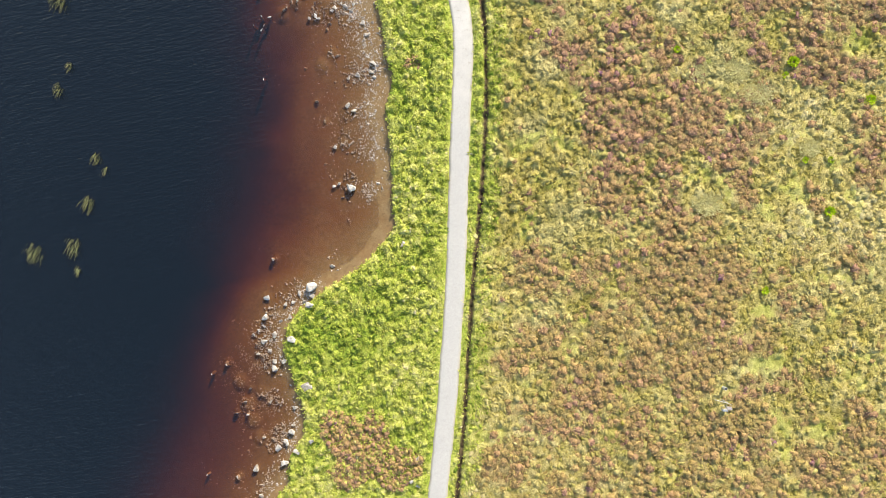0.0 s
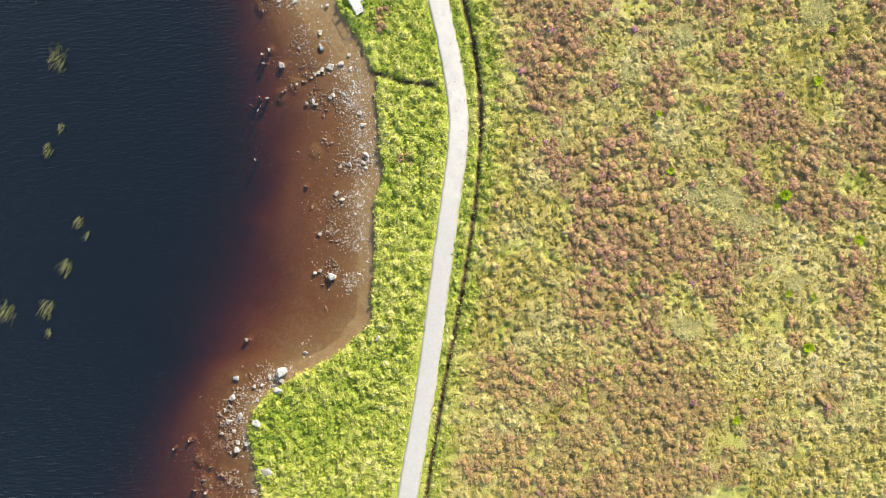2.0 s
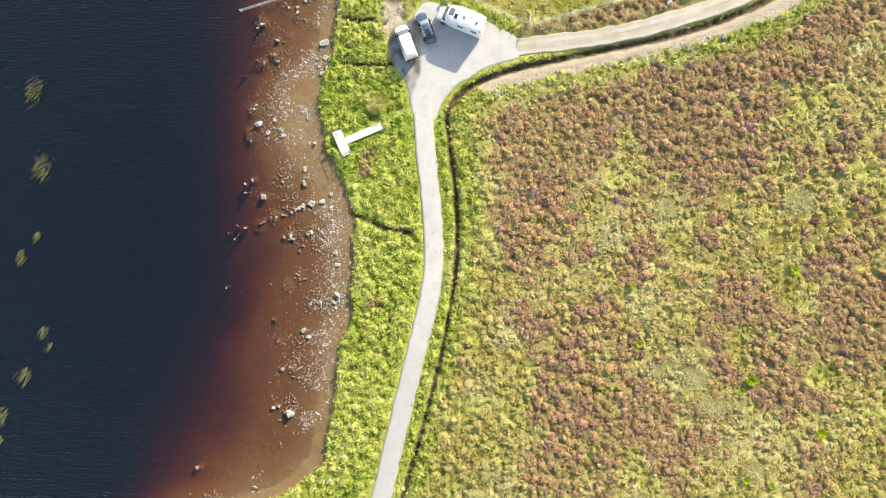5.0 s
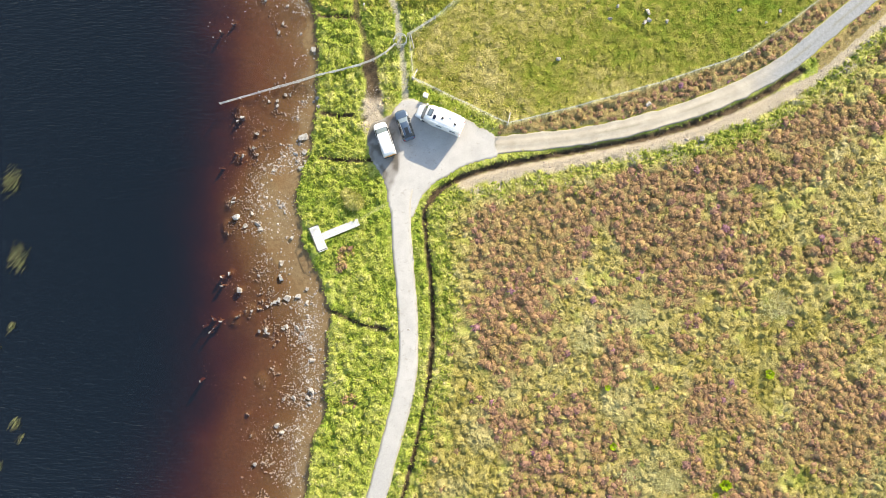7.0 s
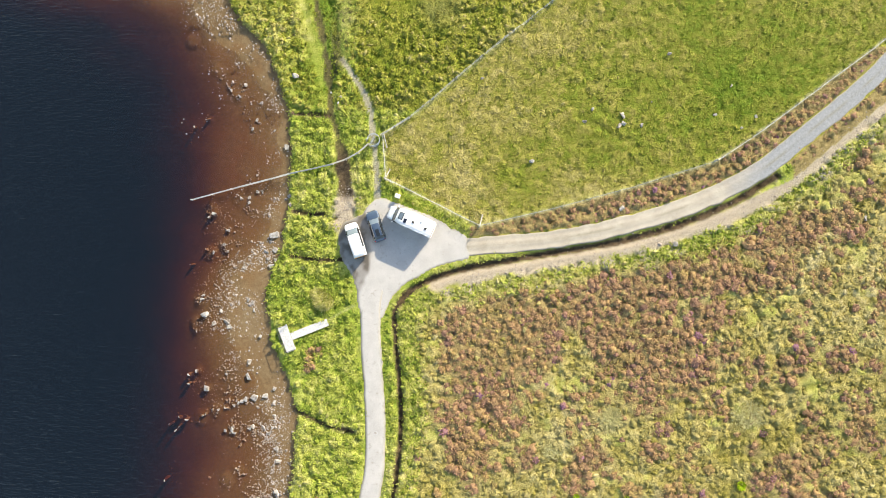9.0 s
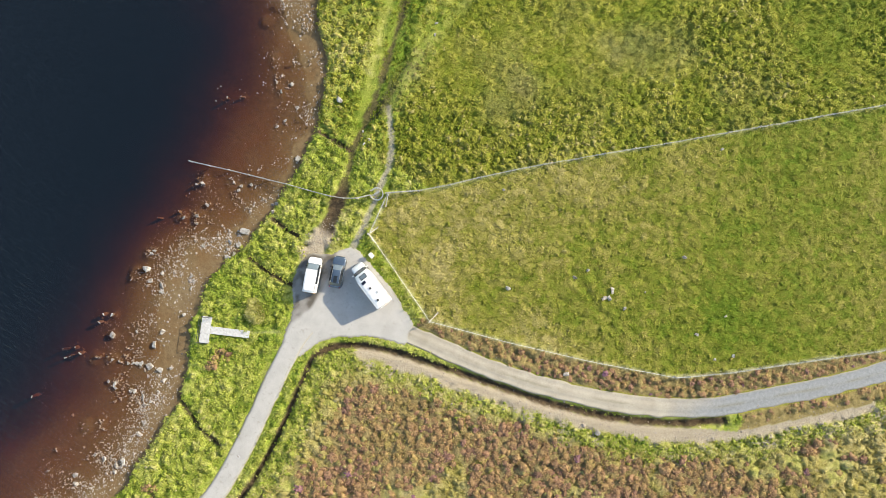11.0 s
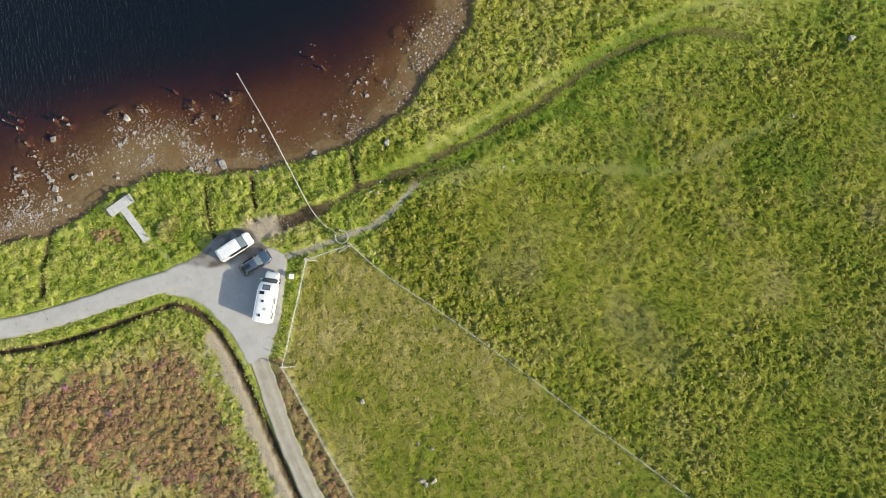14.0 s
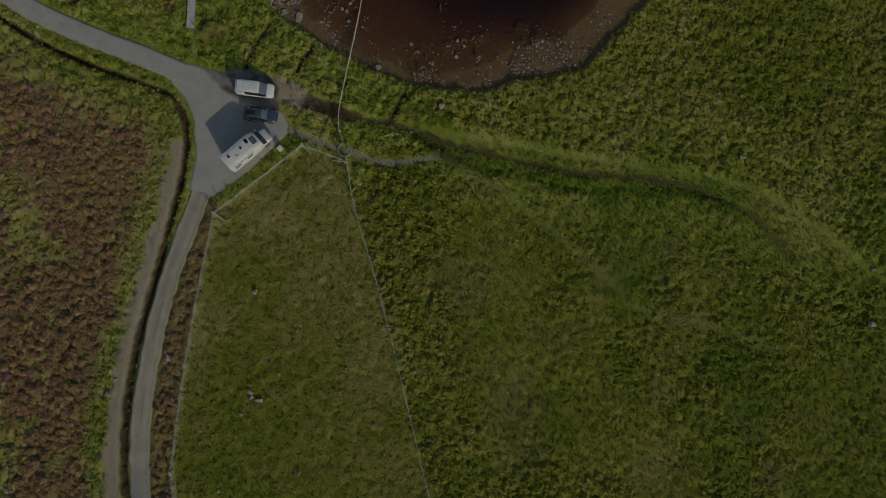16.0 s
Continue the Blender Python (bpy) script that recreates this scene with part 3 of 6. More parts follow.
def plain(name, colour, rough=0.5, metal=0.0, coat=0.0):
    m, t, b = nodes_of(name)
    c = ramp(t, noisy(t, 3.0), [(0.3, tuple(v * 0.92 for v in colour)), (0.7, tuple(min(1, v * 1.04) for v in colour))])
    t.links.new(c, b.inputs["Base Color"])
    b.inputs["Roughness"].default_value, b.inputs["Metallic"].default_value, b.inputs["Coat Weight"].default_value = rough, metal, coat
    return m


def leafy(name, stops, rough=0.8, small=0.20, thin=0.4, relief=0.0, faded=None):
    """Leaves and blades: colour by clump, then by blade."""
    m, t, b = nodes_of(name)
    base = ramp(t, attr(t, "tone"), stops)
    if faded:
        base = mixed(t, attr(t, "dull"), base, faded)
    g = t.nodes.new("ShaderNodeNewGeometry")
    each = ramp(t, g.outputs["Random Per Island"], [(0.0, (1 - small,) * 3), (1.0, (1 + small,) * 3)])
    mottle = ramp(t, noisy(t, 6.5, 4, 0.7), [(0.32, (0.78,) * 3), (0.68, (1.2,) * 3)])
    t.links.new(mixed(t, 1.0, mixed(t, 1.0, base, each, "MULTIPLY"), mottle, "MULTIPLY"), b.inputs["Base Color"])
    b.inputs["Roughness"].default_value = rough
    b.inputs["Specular IOR Level"].default_value = 0.25
    if relief:
        bump(t, b, noisy(t, 11, 4, 0.8), relief, 0.15)
    through_leaf, mix = t.nodes.new("ShaderNodeBsdfTranslucent"), t.nodes.new("ShaderNodeMixShader")
    t.links.new(b.inputs["Base Color"].links[0].from_socket, through_leaf.inputs[0])
    mix.inputs[0].default_value = thin
    t.links.new(b.outputs[0], mix.inputs[1]), t.links.new(through_leaf.outputs[0], mix.inputs[2])
    t.links.new(mix.outputs[0], t.nodes["Material Output"].inputs[0])
    return m


def ground_material():
    m, t, b = nodes_of("moorland_ground")
    n1, n2, n3 = noisy(t, 0.35, 4), noisy(t, 2.2, 4), noisy(t, 11, 3)
    tone = t.nodes.new("ShaderNodeMath")
    tone.operation = "MULTIPLY_ADD"
    tone.inputs[1].default_value = 0.7
    low = t.nodes.new("ShaderNodeMath")
    low.operation = "SUBTRACT"
    low.inputs[1].default_value = 0.35
    t.links.new(attr(t, "tone"), low.inputs[0])
    t.links.new(noisy(t, 4.5, 4, 0.6), tone.inputs[0]), t.links.new(low.outputs[0], tone.inputs[2])
    tone = tone.outputs[0]
    rough_grass = ramp(t, tone, [(0.0, (0.145, 0.205, 0.017)), (0.35, (0.215, 0.240, 0.026)), (0.7, (0.345, 0.330, 0.060)), (1.0, (0.46, 0.40, 0.15))])
    moor = ramp(t, tone, [(0.0, (0.248, 0.224, 0.042)), (0.3, (0.358, 0.307, 0.081)), (0.65, (0.452, 0.383, 0.145)), (1.0, (0.550, 0.474, 0.260))])
    lush = ramp(t, tone, [(0.0, (0.130, 0.220, 0.022)), (0.3, (0.265, 0.335, 0.045)), (0.6, (0.415, 0.435, 0.098)), (1.0, (0.570, 0.510, 0.250))])
    turf = ramp(t, tone, [(0.0, (0.12, 0.19, 0.013)), (0.35, (0.195, 0.215, 0.026)), (0.65, (0.285, 0.258, 0.060)), (1.0, (0.40, 0.335, 0.13))])
    peat = ramp(t, n2, [(0.3, (0.052, 0.036, 0.02)), (0.7, (0.135, 0.095, 0.052))])
    heath = ramp(t, n2, [(0.3, (0.205, 0.150, 0.060)), (0.7, (0.37, 0.28, 0.125))])
    gravel = ramp(t, n3, [(0.3, (0.31, 0.25, 0.17)), (0.5, (0.43, 0.36, 0.26)), (0.72, (0.57, 0.51, 0.40))])
    trodden = ramp(t, n2, [(0.3, (0.31, 0.285, 0.20)), (0.7, (0.42, 0.39, 0.29))])
    bed = mixed(t, 0.3, ramp(t, n2, [(0.25, (0.098, 0.060, 0.026)), (0.5, (0.158, 0.098, 0.043)), (0.75, (0.22, 0.143, 0.070))]), ramp(t, n3, [(0.35, (0.09, 0.056, 0.026)), (0.7, (0.29, 0.20, 0.105))]))
    bed = mixed(t, ramp(t, n1, [(0.42, (0, 0, 0)), (0.62, (0.55, 0.55, 0.55))]), bed, (0.17, 0.085, 0.03))
    mud = ramp(t, n2, [(0.3, (0.150, 0.103, 0.052)), (0.7, (0.245, 0.176, 0.096))])
    pale = ramp(t, n3, [(0.3, (0.30, 0.30, 0.14)), (0.7, (0.48, 0.46, 0.28))])
    dull = attr(t, "dull")
    rough_grass = mixed(t, dull, rough_grass, ramp(t, n3, [(0.3, (0.20, 0.17, 0.07)), (0.7, (0.32, 0.28, 0.13))]))
    moor = mixed(t, dull, moor, ramp(t, n3, [(0.3, (0.38, 0.34, 0.15)), (0.7, (0.52, 0.47, 0.24))]))
    c = rough_grass
    for name, layer in (("moor", moor), ("lush", lush), ("turf", turf), ("heath", heath), ("pale", pale), ("worn", trodden), ("bare", gravel), ("peat", peat), ("bed", bed), ("mud", mud)):
        c = mixed(t, attr(t, name), c, layer)
    t.links.new(c, b.inputs["Base Color"])
    b.inputs["Roughness"].default_value = 0.9
    b.inputs["Specular IOR Level"].default_value = 0.2
    both = t.nodes.new("ShaderNodeMath")
    both.operation = "ADD"
    t.links.new(noisy(t, 4.5, 3, 0.65), both.inputs[0]), t.links.new(n3, both.inputs[1])
    bump(t, b, both.outputs[0], 0.9, 0.2)
    calm = t.nodes.new("ShaderNodeMath")  # the lake bed is smoother than the land
    calm.operation = "MULTIPLY_ADD"
    calm.inputs[1].default_value, calm.inputs[2].default_value = -0.72, 0.9
    t.links.new(attr(t, "bed"), calm.inputs[0])
    t.links.new(calm.outputs[0], b.inputs["Normal"].links[0].from_node.inputs["Strength"])
    return m


def water_material():
    """Peat-brown lake water: the light that passes falls off with the depth, and a little comes back from the deep."""
    m = bpy.data.materials.new("peaty_lake_water")
    m.use_nodes = True
    t = m.node_tree
    t.nodes.remove(t.nodes["Principled BSDF"])
    depth = attr(t, "depth")
    rgb, back = t.nodes.new("ShaderNodeCombineColor"), t.nodes.new("ShaderNodeCombineColor")
    for k, (fade, glow) in enumerate(((1.15, 0.0027), (2.1, 0.0056), (3.1, 0.0090))):
        e = t.nodes.new("ShaderNodeMath")
        e.operation = "POWER"
        e.inputs[0].default_value = math.exp(-fade)
        t.links.new(depth, e.inputs[1])
        t.links.new(e.outputs[0], rgb.inputs[k])
        inv = t.nodes.new("ShaderNodeMath")
        inv.operation = "MULTIPLY_ADD"
        inv.inputs[1].default_value, inv.inputs[2].default_value = -glow, glow
        t.links.new(e.outputs[0], inv.inputs[0])
        t.links.new(inv.outputs[0], back.inputs[k])
    clear, deep, total = t.nodes.new("ShaderNodeBsdfTransparent"), t.nodes.new("ShaderNodeBsdfDiffuse"), t.nodes.new("ShaderNodeAddShader")
    t.links.new(rgb.outputs[0], clear.inputs[0]), t.links.new(back.outputs[0], deep.inputs[0])
    t.links.new(clear.outputs[0], total.inputs[0]), t.links.new(deep.outputs[0], total.inputs[1])
    gloss, fres, mix = t.nodes.new("ShaderNodeBsdfGlossy"), t.nodes.new("ShaderNodeFresnel"), t.nodes.new("ShaderNodeMixShader")
    gloss.inputs["Roughness"].default_value, fres.inputs["IOR"].default_value = 0.08, 1.42
    geo, size, wave = t.nodes.new("ShaderNodeNewGeometry"), t.nodes.new("ShaderNodeMapping"), t.nodes.new("ShaderNodeTexNoise")
    size.inputs["Scale"].default_value = (0.45, 2.2, 1.0)
    size.inputs["Rotation"].default_value = (0, 0, radians(12))
    wave.inputs["Scale"].default_value, wave.inputs["Detail"].default_value = 1.6, 4
    t.links.new(geo.outputs["Position"], size.inputs["Vector"]), t.links.new(size.outputs[0], wave.inputs["Vector"])
    bp = t.nodes.new("ShaderNodeBump")
    bp.inputs["Strength"].default_value, bp.inputs["Distance"].default_value = 0.8, 0.22
    t.links.new(wave.outputs["Fac"], bp.inputs["Height"])
    t.links.new(bp.outputs[0], gloss.inputs["Normal"]), t.links.new(bp.outputs[0], fres.inputs["Normal"])
    t.links.new(fres.outputs[0], mix.inputs[0]), t.links.new(total.outputs[0], mix.inputs[1]), t.links.new(gloss.outputs[0], mix.inputs[2])
    t.links.new(mix.outputs[0], t.nodes["Material Output"].inputs[0])
    return m


def road_material(name, light, dark, stain, fine=30.0, second=None):
    m, t, b = nodes_of(name)
    c = ramp(t, noisy(t, 0.5, 4), [(0.3, dark), (0.65, light)])
    spots = ramp(t, noisy(t, 1.4, 5, 0.7), [(0.58, (0, 0, 0)), (0.72, (1, 1, 1))])
    c = mixed(t, spots, c, stain)
    if second:  # newer blue-grey gravel farther along
        c = mixed(t, attr(t, "newer"), c, ramp(t, noisy(t, 2.5, 5, 0.7), [(0.3, second[0]), (0.7, second[1])]))
        c = mixed(t, attr(t, "crown"), c, ramp(t, noisy(t, 5, 4, 0.7), [(0.35, (0.13, 0.125, 0.06)), (0.65, (0.27, 0.24, 0.17))]))
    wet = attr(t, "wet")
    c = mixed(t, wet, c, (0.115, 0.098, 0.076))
    edge = attr(t, "edge")
    c = mixed(t, edge, c, (0.30, 0.27, 0.20))
    g = noisy(t, fine, 3, 0.7)
    c = mixed(t, 1.0, c, ramp(t, g, [(0.25, (0.8,) * 3), (0.75, (1.18,) * 3)]), "MULTIPLY")
    t.links.new(c, b.inputs["Base Color"])
    r = t.nodes.new("ShaderNodeMath")
    r.operation = "MULTIPLY_ADD"
    r.inputs[1].default_value, r.inputs[2].default_value = -0.55, 0.9
    t.links.new(wet, r.inputs[0]), t.links.new(r.outputs[0], b.inputs["Roughness"])
    bump(t, b, g, 0.35, 0.02)
    return m


M_GROUND, M_WATER = ground_material(), water_material()
M_ROAD = road_material("pale_worn_tarmac", (0.45, 0.432, 0.403), (0.375, 0.36, 0.335), (0.31, 0.292, 0.255), 30.0, ((0.31, 0.305, 0.29), (0.385, 0.375, 0.355)))
M_TRACK = road_material("gravel_track", (0.43, 0.385, 0.31), (0.335, 0.295, 0.23), (0.27, 0.24, 0.175), 9.0, ((0.19, 0.20, 0.205), (0.30, 0.31, 0.315)))
M_STONE = surface("pale_granite", [(0.17, 0.145, 0.115), (0.30, 0.27, 0.235), (0.46, 0.43, 0.39)], 3.0, 0.85, 0, 0.5, 22, 0.3)
M_PALE_STONE = surface("lichened_white_granite", [(0.22, 0.20, 0.175), (0.35, 0.325, 0.29), (0.50, 0.48, 0.445)], 3.0, 0.85, 0, 0.5, 22, 0.25)
M_PEBBLE = surface("shore_pebbles", [(0.165, 0.132, 0.105), (0.285, 0.240, 0.203), (0.44, 0.39, 0.345)], 2.3, 0.8, 0, 0.3, 25, 0.25)
M_VERGE = leafy("lush_verge_grass", [(0.0, (0.130, 0.215, 0.022)), (0.3, (0.295, 0.355, 0.048)), (0.6, (0.435, 0.450, 0.095)), (0.85, (0.550, 0.515, 0.190)), (1.0, (0.600, 0.520, 0.320))], 0.8, 0.16, 0.35, 0.6)
M_MOOR = leafy("moor_grass", [(0.0, (0.256, 0.232, 0.044)), (0.3, (0.372, 0.321, 0.086)), (0.65, (0.475, 0.403, 0.152)), (1.0, (0.570, 0.490, 0.270))], 0.8, 0.14, 0.35, 0.6, (0.46, 0.41, 0.20))
M_ROUGH = leafy("rough_pasture_grass", [(0.0, (0.145, 0.200, 0.017)), (0.35, (0.235, 0.258, 0.027)), (0.7, (0.360, 0.345, 0.060)), (1.0, (0.47, 0.41, 0.15))], 0.8, 0.14, 0.35, 0.6, (0.27, 0.235, 0.10))
M_TURF = leafy("grazed_turf", [(0.0, (0.15, 0.225, 0.015)), (0.35, (0.24, 0.26, 0.030)), (0.65, (0.325, 0.30, 0.065)), (1.0, (0.45, 0.385, 0.15))], 0.8, 0.18, 0.35, 0.6)
M_HEATHER = leafy("heather_sprigs", [(0.0, (0.330, 0.255, 0.085)), (0.3, (0.352, 0.232, 0.100)), (0.6, (0.330, 0.192, 0.112)), (0.88, (0.305, 0.162, 0.132)), (1.0, (0.310, 0.150, 0.215))], 0.85, 0.17, 0.15, 0.7)
M_SHRUB = leafy("grey_green_willow", [(0.0, (0.44, 0.42, 0.17)), (0.5, (0.58, 0.54, 0.26)), (1.0, (0.68, 0.64, 0.36))], 0.8, 0.15, 0.5)
M_FERN = leafy("bright_fern", [(0.0, (0.27, 0.42, 0.012)), (1.0, (0.47, 0.56, 0.025))])
M_REEDY = leafy("pale_tussock_grass", [(0.0, (0.36, 0.37, 0.085)), (0.5, (0.50, 0.47, 0.15)), (1.0, (0.60, 0.55, 0.25))])
M_REED = leafy("reed_stems", [(0.0, (0.085, 0.10, 0.032)), (1.0, (0.20, 0.20, 0.10))])
M_WOOD = surface("weathered_fence_wood", [(0.30, 0.27, 0.22), (0.48, 0.45, 0.39)], 6, 0.85, 0, 0.4, 50)
M_PALE_WOOD = surface("bleached_timber", [(0.38, 0.36, 0.32), (0.52, 0.50, 0.46)], 3, 0.8, 0, 0.3, 50, 0.12)
M_WIRE = plain("dull_wire", (0.24, 0.235, 0.20), 0.7, 0.2)
M_PALE_WIRE = plain("galvanised_fence_wire", (0.46, 0.46, 0.43), 0.55, 0.1)
M_METAL = plain("galvanised_steel", (0.55, 0.56, 0.56), 0.4, 0.6)
M_DECK = surface("silvered_deck_boards", [(0.46, 0.455, 0.44), (0.60, 0.595, 0.58)], 3, 0.8, 0, 0.3, 45, 0.14)
M_DARK_STEEL = plain("dark_rail_steel", (0.07, 0.07, 0.07), 0.5, 0.5)
M_WHITE = plain("white_vehicle_paint", (0.78, 0.78, 0.77), 0.3, 0, 0.6)
M_NAVY = plain("dark_blue_grey_paint", (0.060, 0.092, 0.140), 0.25, 0.2, 0.6)
M_GLASS = plain("tinted_window_glass", (0.018, 0.022, 0.026), 0.06, 0.0, 0.5)
# base colour lifted to bluish grey, a sky reflection put into the glass
M_SCREEN = plain("sky_greyed_glass", (0.13, 0.165, 0.19), 0.05, 0.0, 0.8)
M_DARK_SCREEN = plain("shaded_windscreen_glass", (0.065, 0.085, 0.10), 0.05, 0.0, 0.7)
M_TYRE = plain("tyre_rubber", (0.02, 0.02, 0.02), 0.85)
M_RIM = plain("alloy_rim", (0.45, 0.45, 0.46), 0.35, 0.8)
M_TRIM = plain("black_plastic_trim", (0.025, 0.025, 0.026), 0.6)
M_LAMP = plain("clear_headlamp", (0.70, 0.72, 0.72), 0.12, 0.2, 0.8)
M_RED = plain("red_tail_lamp", (0.35, 0.02, 0.02), 0.2, 0, 0.6)
M_ORANGE = plain("orange_warning_strip", (0.80, 0.36, 0.03), 0.4)
M_SOLAR = plain("solar_cells", (0.015, 0.018, 0.035), 0.15, 0.2, 0.8)


# ---------------------------------------------------------------- mesh helpers
def mesh_object(name, verts, faces, material, attributes=None, smooth_shade=False):
    me = bpy.data.meshes.new(name)
    verts = np.asarray(verts, np.float32)
    faces = np.asarray(faces, np.int32)
    k = faces.shape[1]
    me.vertices.add(len(verts))
    me.vertices.foreach_set("co", verts.ravel())
    me.loops.add(faces.size)
    me.loops.foreach_set("vertex_index", faces.ravel())
    me.polygons.add(len(faces))
    me.polygons.foreach_set("loop_start", np.arange(0, faces.size, k, dtype=np.int32))
    me.polygons.foreach_set("use_smooth", np.full(len(faces), smooth_shade))
    for key, values in (attributes or {}).items():
        a = me.attributes.new(key, "FLOAT", "POINT")
        a.data.foreach_set("value", np.asarray(values, np.float32))
    me.update()
    me.validate()
    me.materials.append(material)
    return new(name, me)


def part(name, bm, material, parent=None, label="", smooth_shade=False):
    """Links a bmesh as one mesh object under a thing or a part."""
    me = bpy.data.meshes.new(name)
    bmesh.ops.recalc_face_normals(bm, faces=bm.faces[:])
    for f in bm.faces:
        f.smooth = smooth_shade
    bm.to_mesh(me)
    bm.free()
    me.materials.append(material)
    ob = new(name, me)
    ob.parent = parent
    return tagged(ob, label)


def thing(name, m, label, category, group="", kind=""):
    ob = new(name)
    ob.matrix_basis = m
    ob.empty_display_size = 0.2
    return tagged(ob, label, category, group, kind)


def box(sx, sy, sz, at=(0, 0, 0), bevel=0.0, turn=None, bm=None):
    """A bevelled box, its centre at the given place."""
    bm2 = bmesh.new()
    bmesh.ops.create_cube(bm2, size=1.0)
    bmesh.ops.scale(bm2, vec=(sx, sy, sz), verts=bm2.verts)
    if bevel:
        bmesh.ops.bevel(bm2, geom=bm2.edges[:], offset=bevel, segments=2, affect="EDGES", profile=0.6)
    if turn is not None:
        bmesh.ops.transform(bm2, matrix=turn, verts=bm2.verts)
    bmesh.ops.translate(bm2, vec=at, verts=bm2.verts)
    if bm is None:
        return bm2
    me = bpy.data.meshes.new("t")
    bm2.to_mesh(me), bm2.free()
    bm.from_mesh(me)
    bpy.data.meshes.remove(me)
    return bm


def tube(a, b, r, sides=8, r2=None):
    """A round bar from a to b."""
    a, b = Vector(a), Vector(b)
    bm = bmesh.new()
    bmesh.ops.create_cone(bm, cap_ends=True, segments=sides, radius1=r, radius2=r if r2 is None else r2, depth=(b - a).length)
    turn = (b - a).to_track_quat("Z", "Y").to_matrix().to_4x4()
    bmesh.ops.transform(bm, matrix=Matrix.Translation((a + b) / 2) @ turn, verts=bm.verts)
    return bm


def sweep(points, r, sides=6, closed=False):
    """A round bar along a row of points."""
    p = [Vector(q) for q in points]
    n = len(p)
    bm = bmesh.new()
    rings = []
    for i, q in enumerate(p):
        d = (p[(i + 1) % n] - p[i - 1]) if closed or 0 < i < n - 1 else (p[1] - p[0] if i == 0 else p[-1] - p[-2])
        m = d.to_track_quat("Z", "Y").to_matrix()
        rings.append([bm.verts.new(q + m @ Vector((math.cos(k * math.tau / sides) * r, math.sin(k * math.tau / sides) * r, 0))) for k in range(sides)])
    for i in range(n if closed else n - 1):
        u, v = rings[i], rings[(i + 1) % n]
        for k in range(sides):
            bm.faces.new((u[k], u[(k + 1) % sides], v[(k + 1) % sides], v[k]))
    if not closed:
        bm.faces.new(rings[0][::-1]), bm.faces.new(rings[-1])
    return bm


# ---------------------------------------------------------------- ground, lake, road
def axis(lo, hi, step, reach):
    a = np.arange(lo, hi + step / 2, step)
    left, right, s = [lo], [hi], step
    while right[-1] < reach:
        s *= 1.35
        right.append(right[-1] + s), left.append(left[-1] - s)
    return np.concatenate([np.array(left[1:])[::-1], a, np.array(right[1:])])


def grid_faces(nx, ny):
    i, j = np.meshgrid(np.arange(nx - 1), np.arange(ny - 1))
    a = (j * nx + i).ravel()
    return np.stack([a, a + 1, a + nx + 1, a + nx], 1)


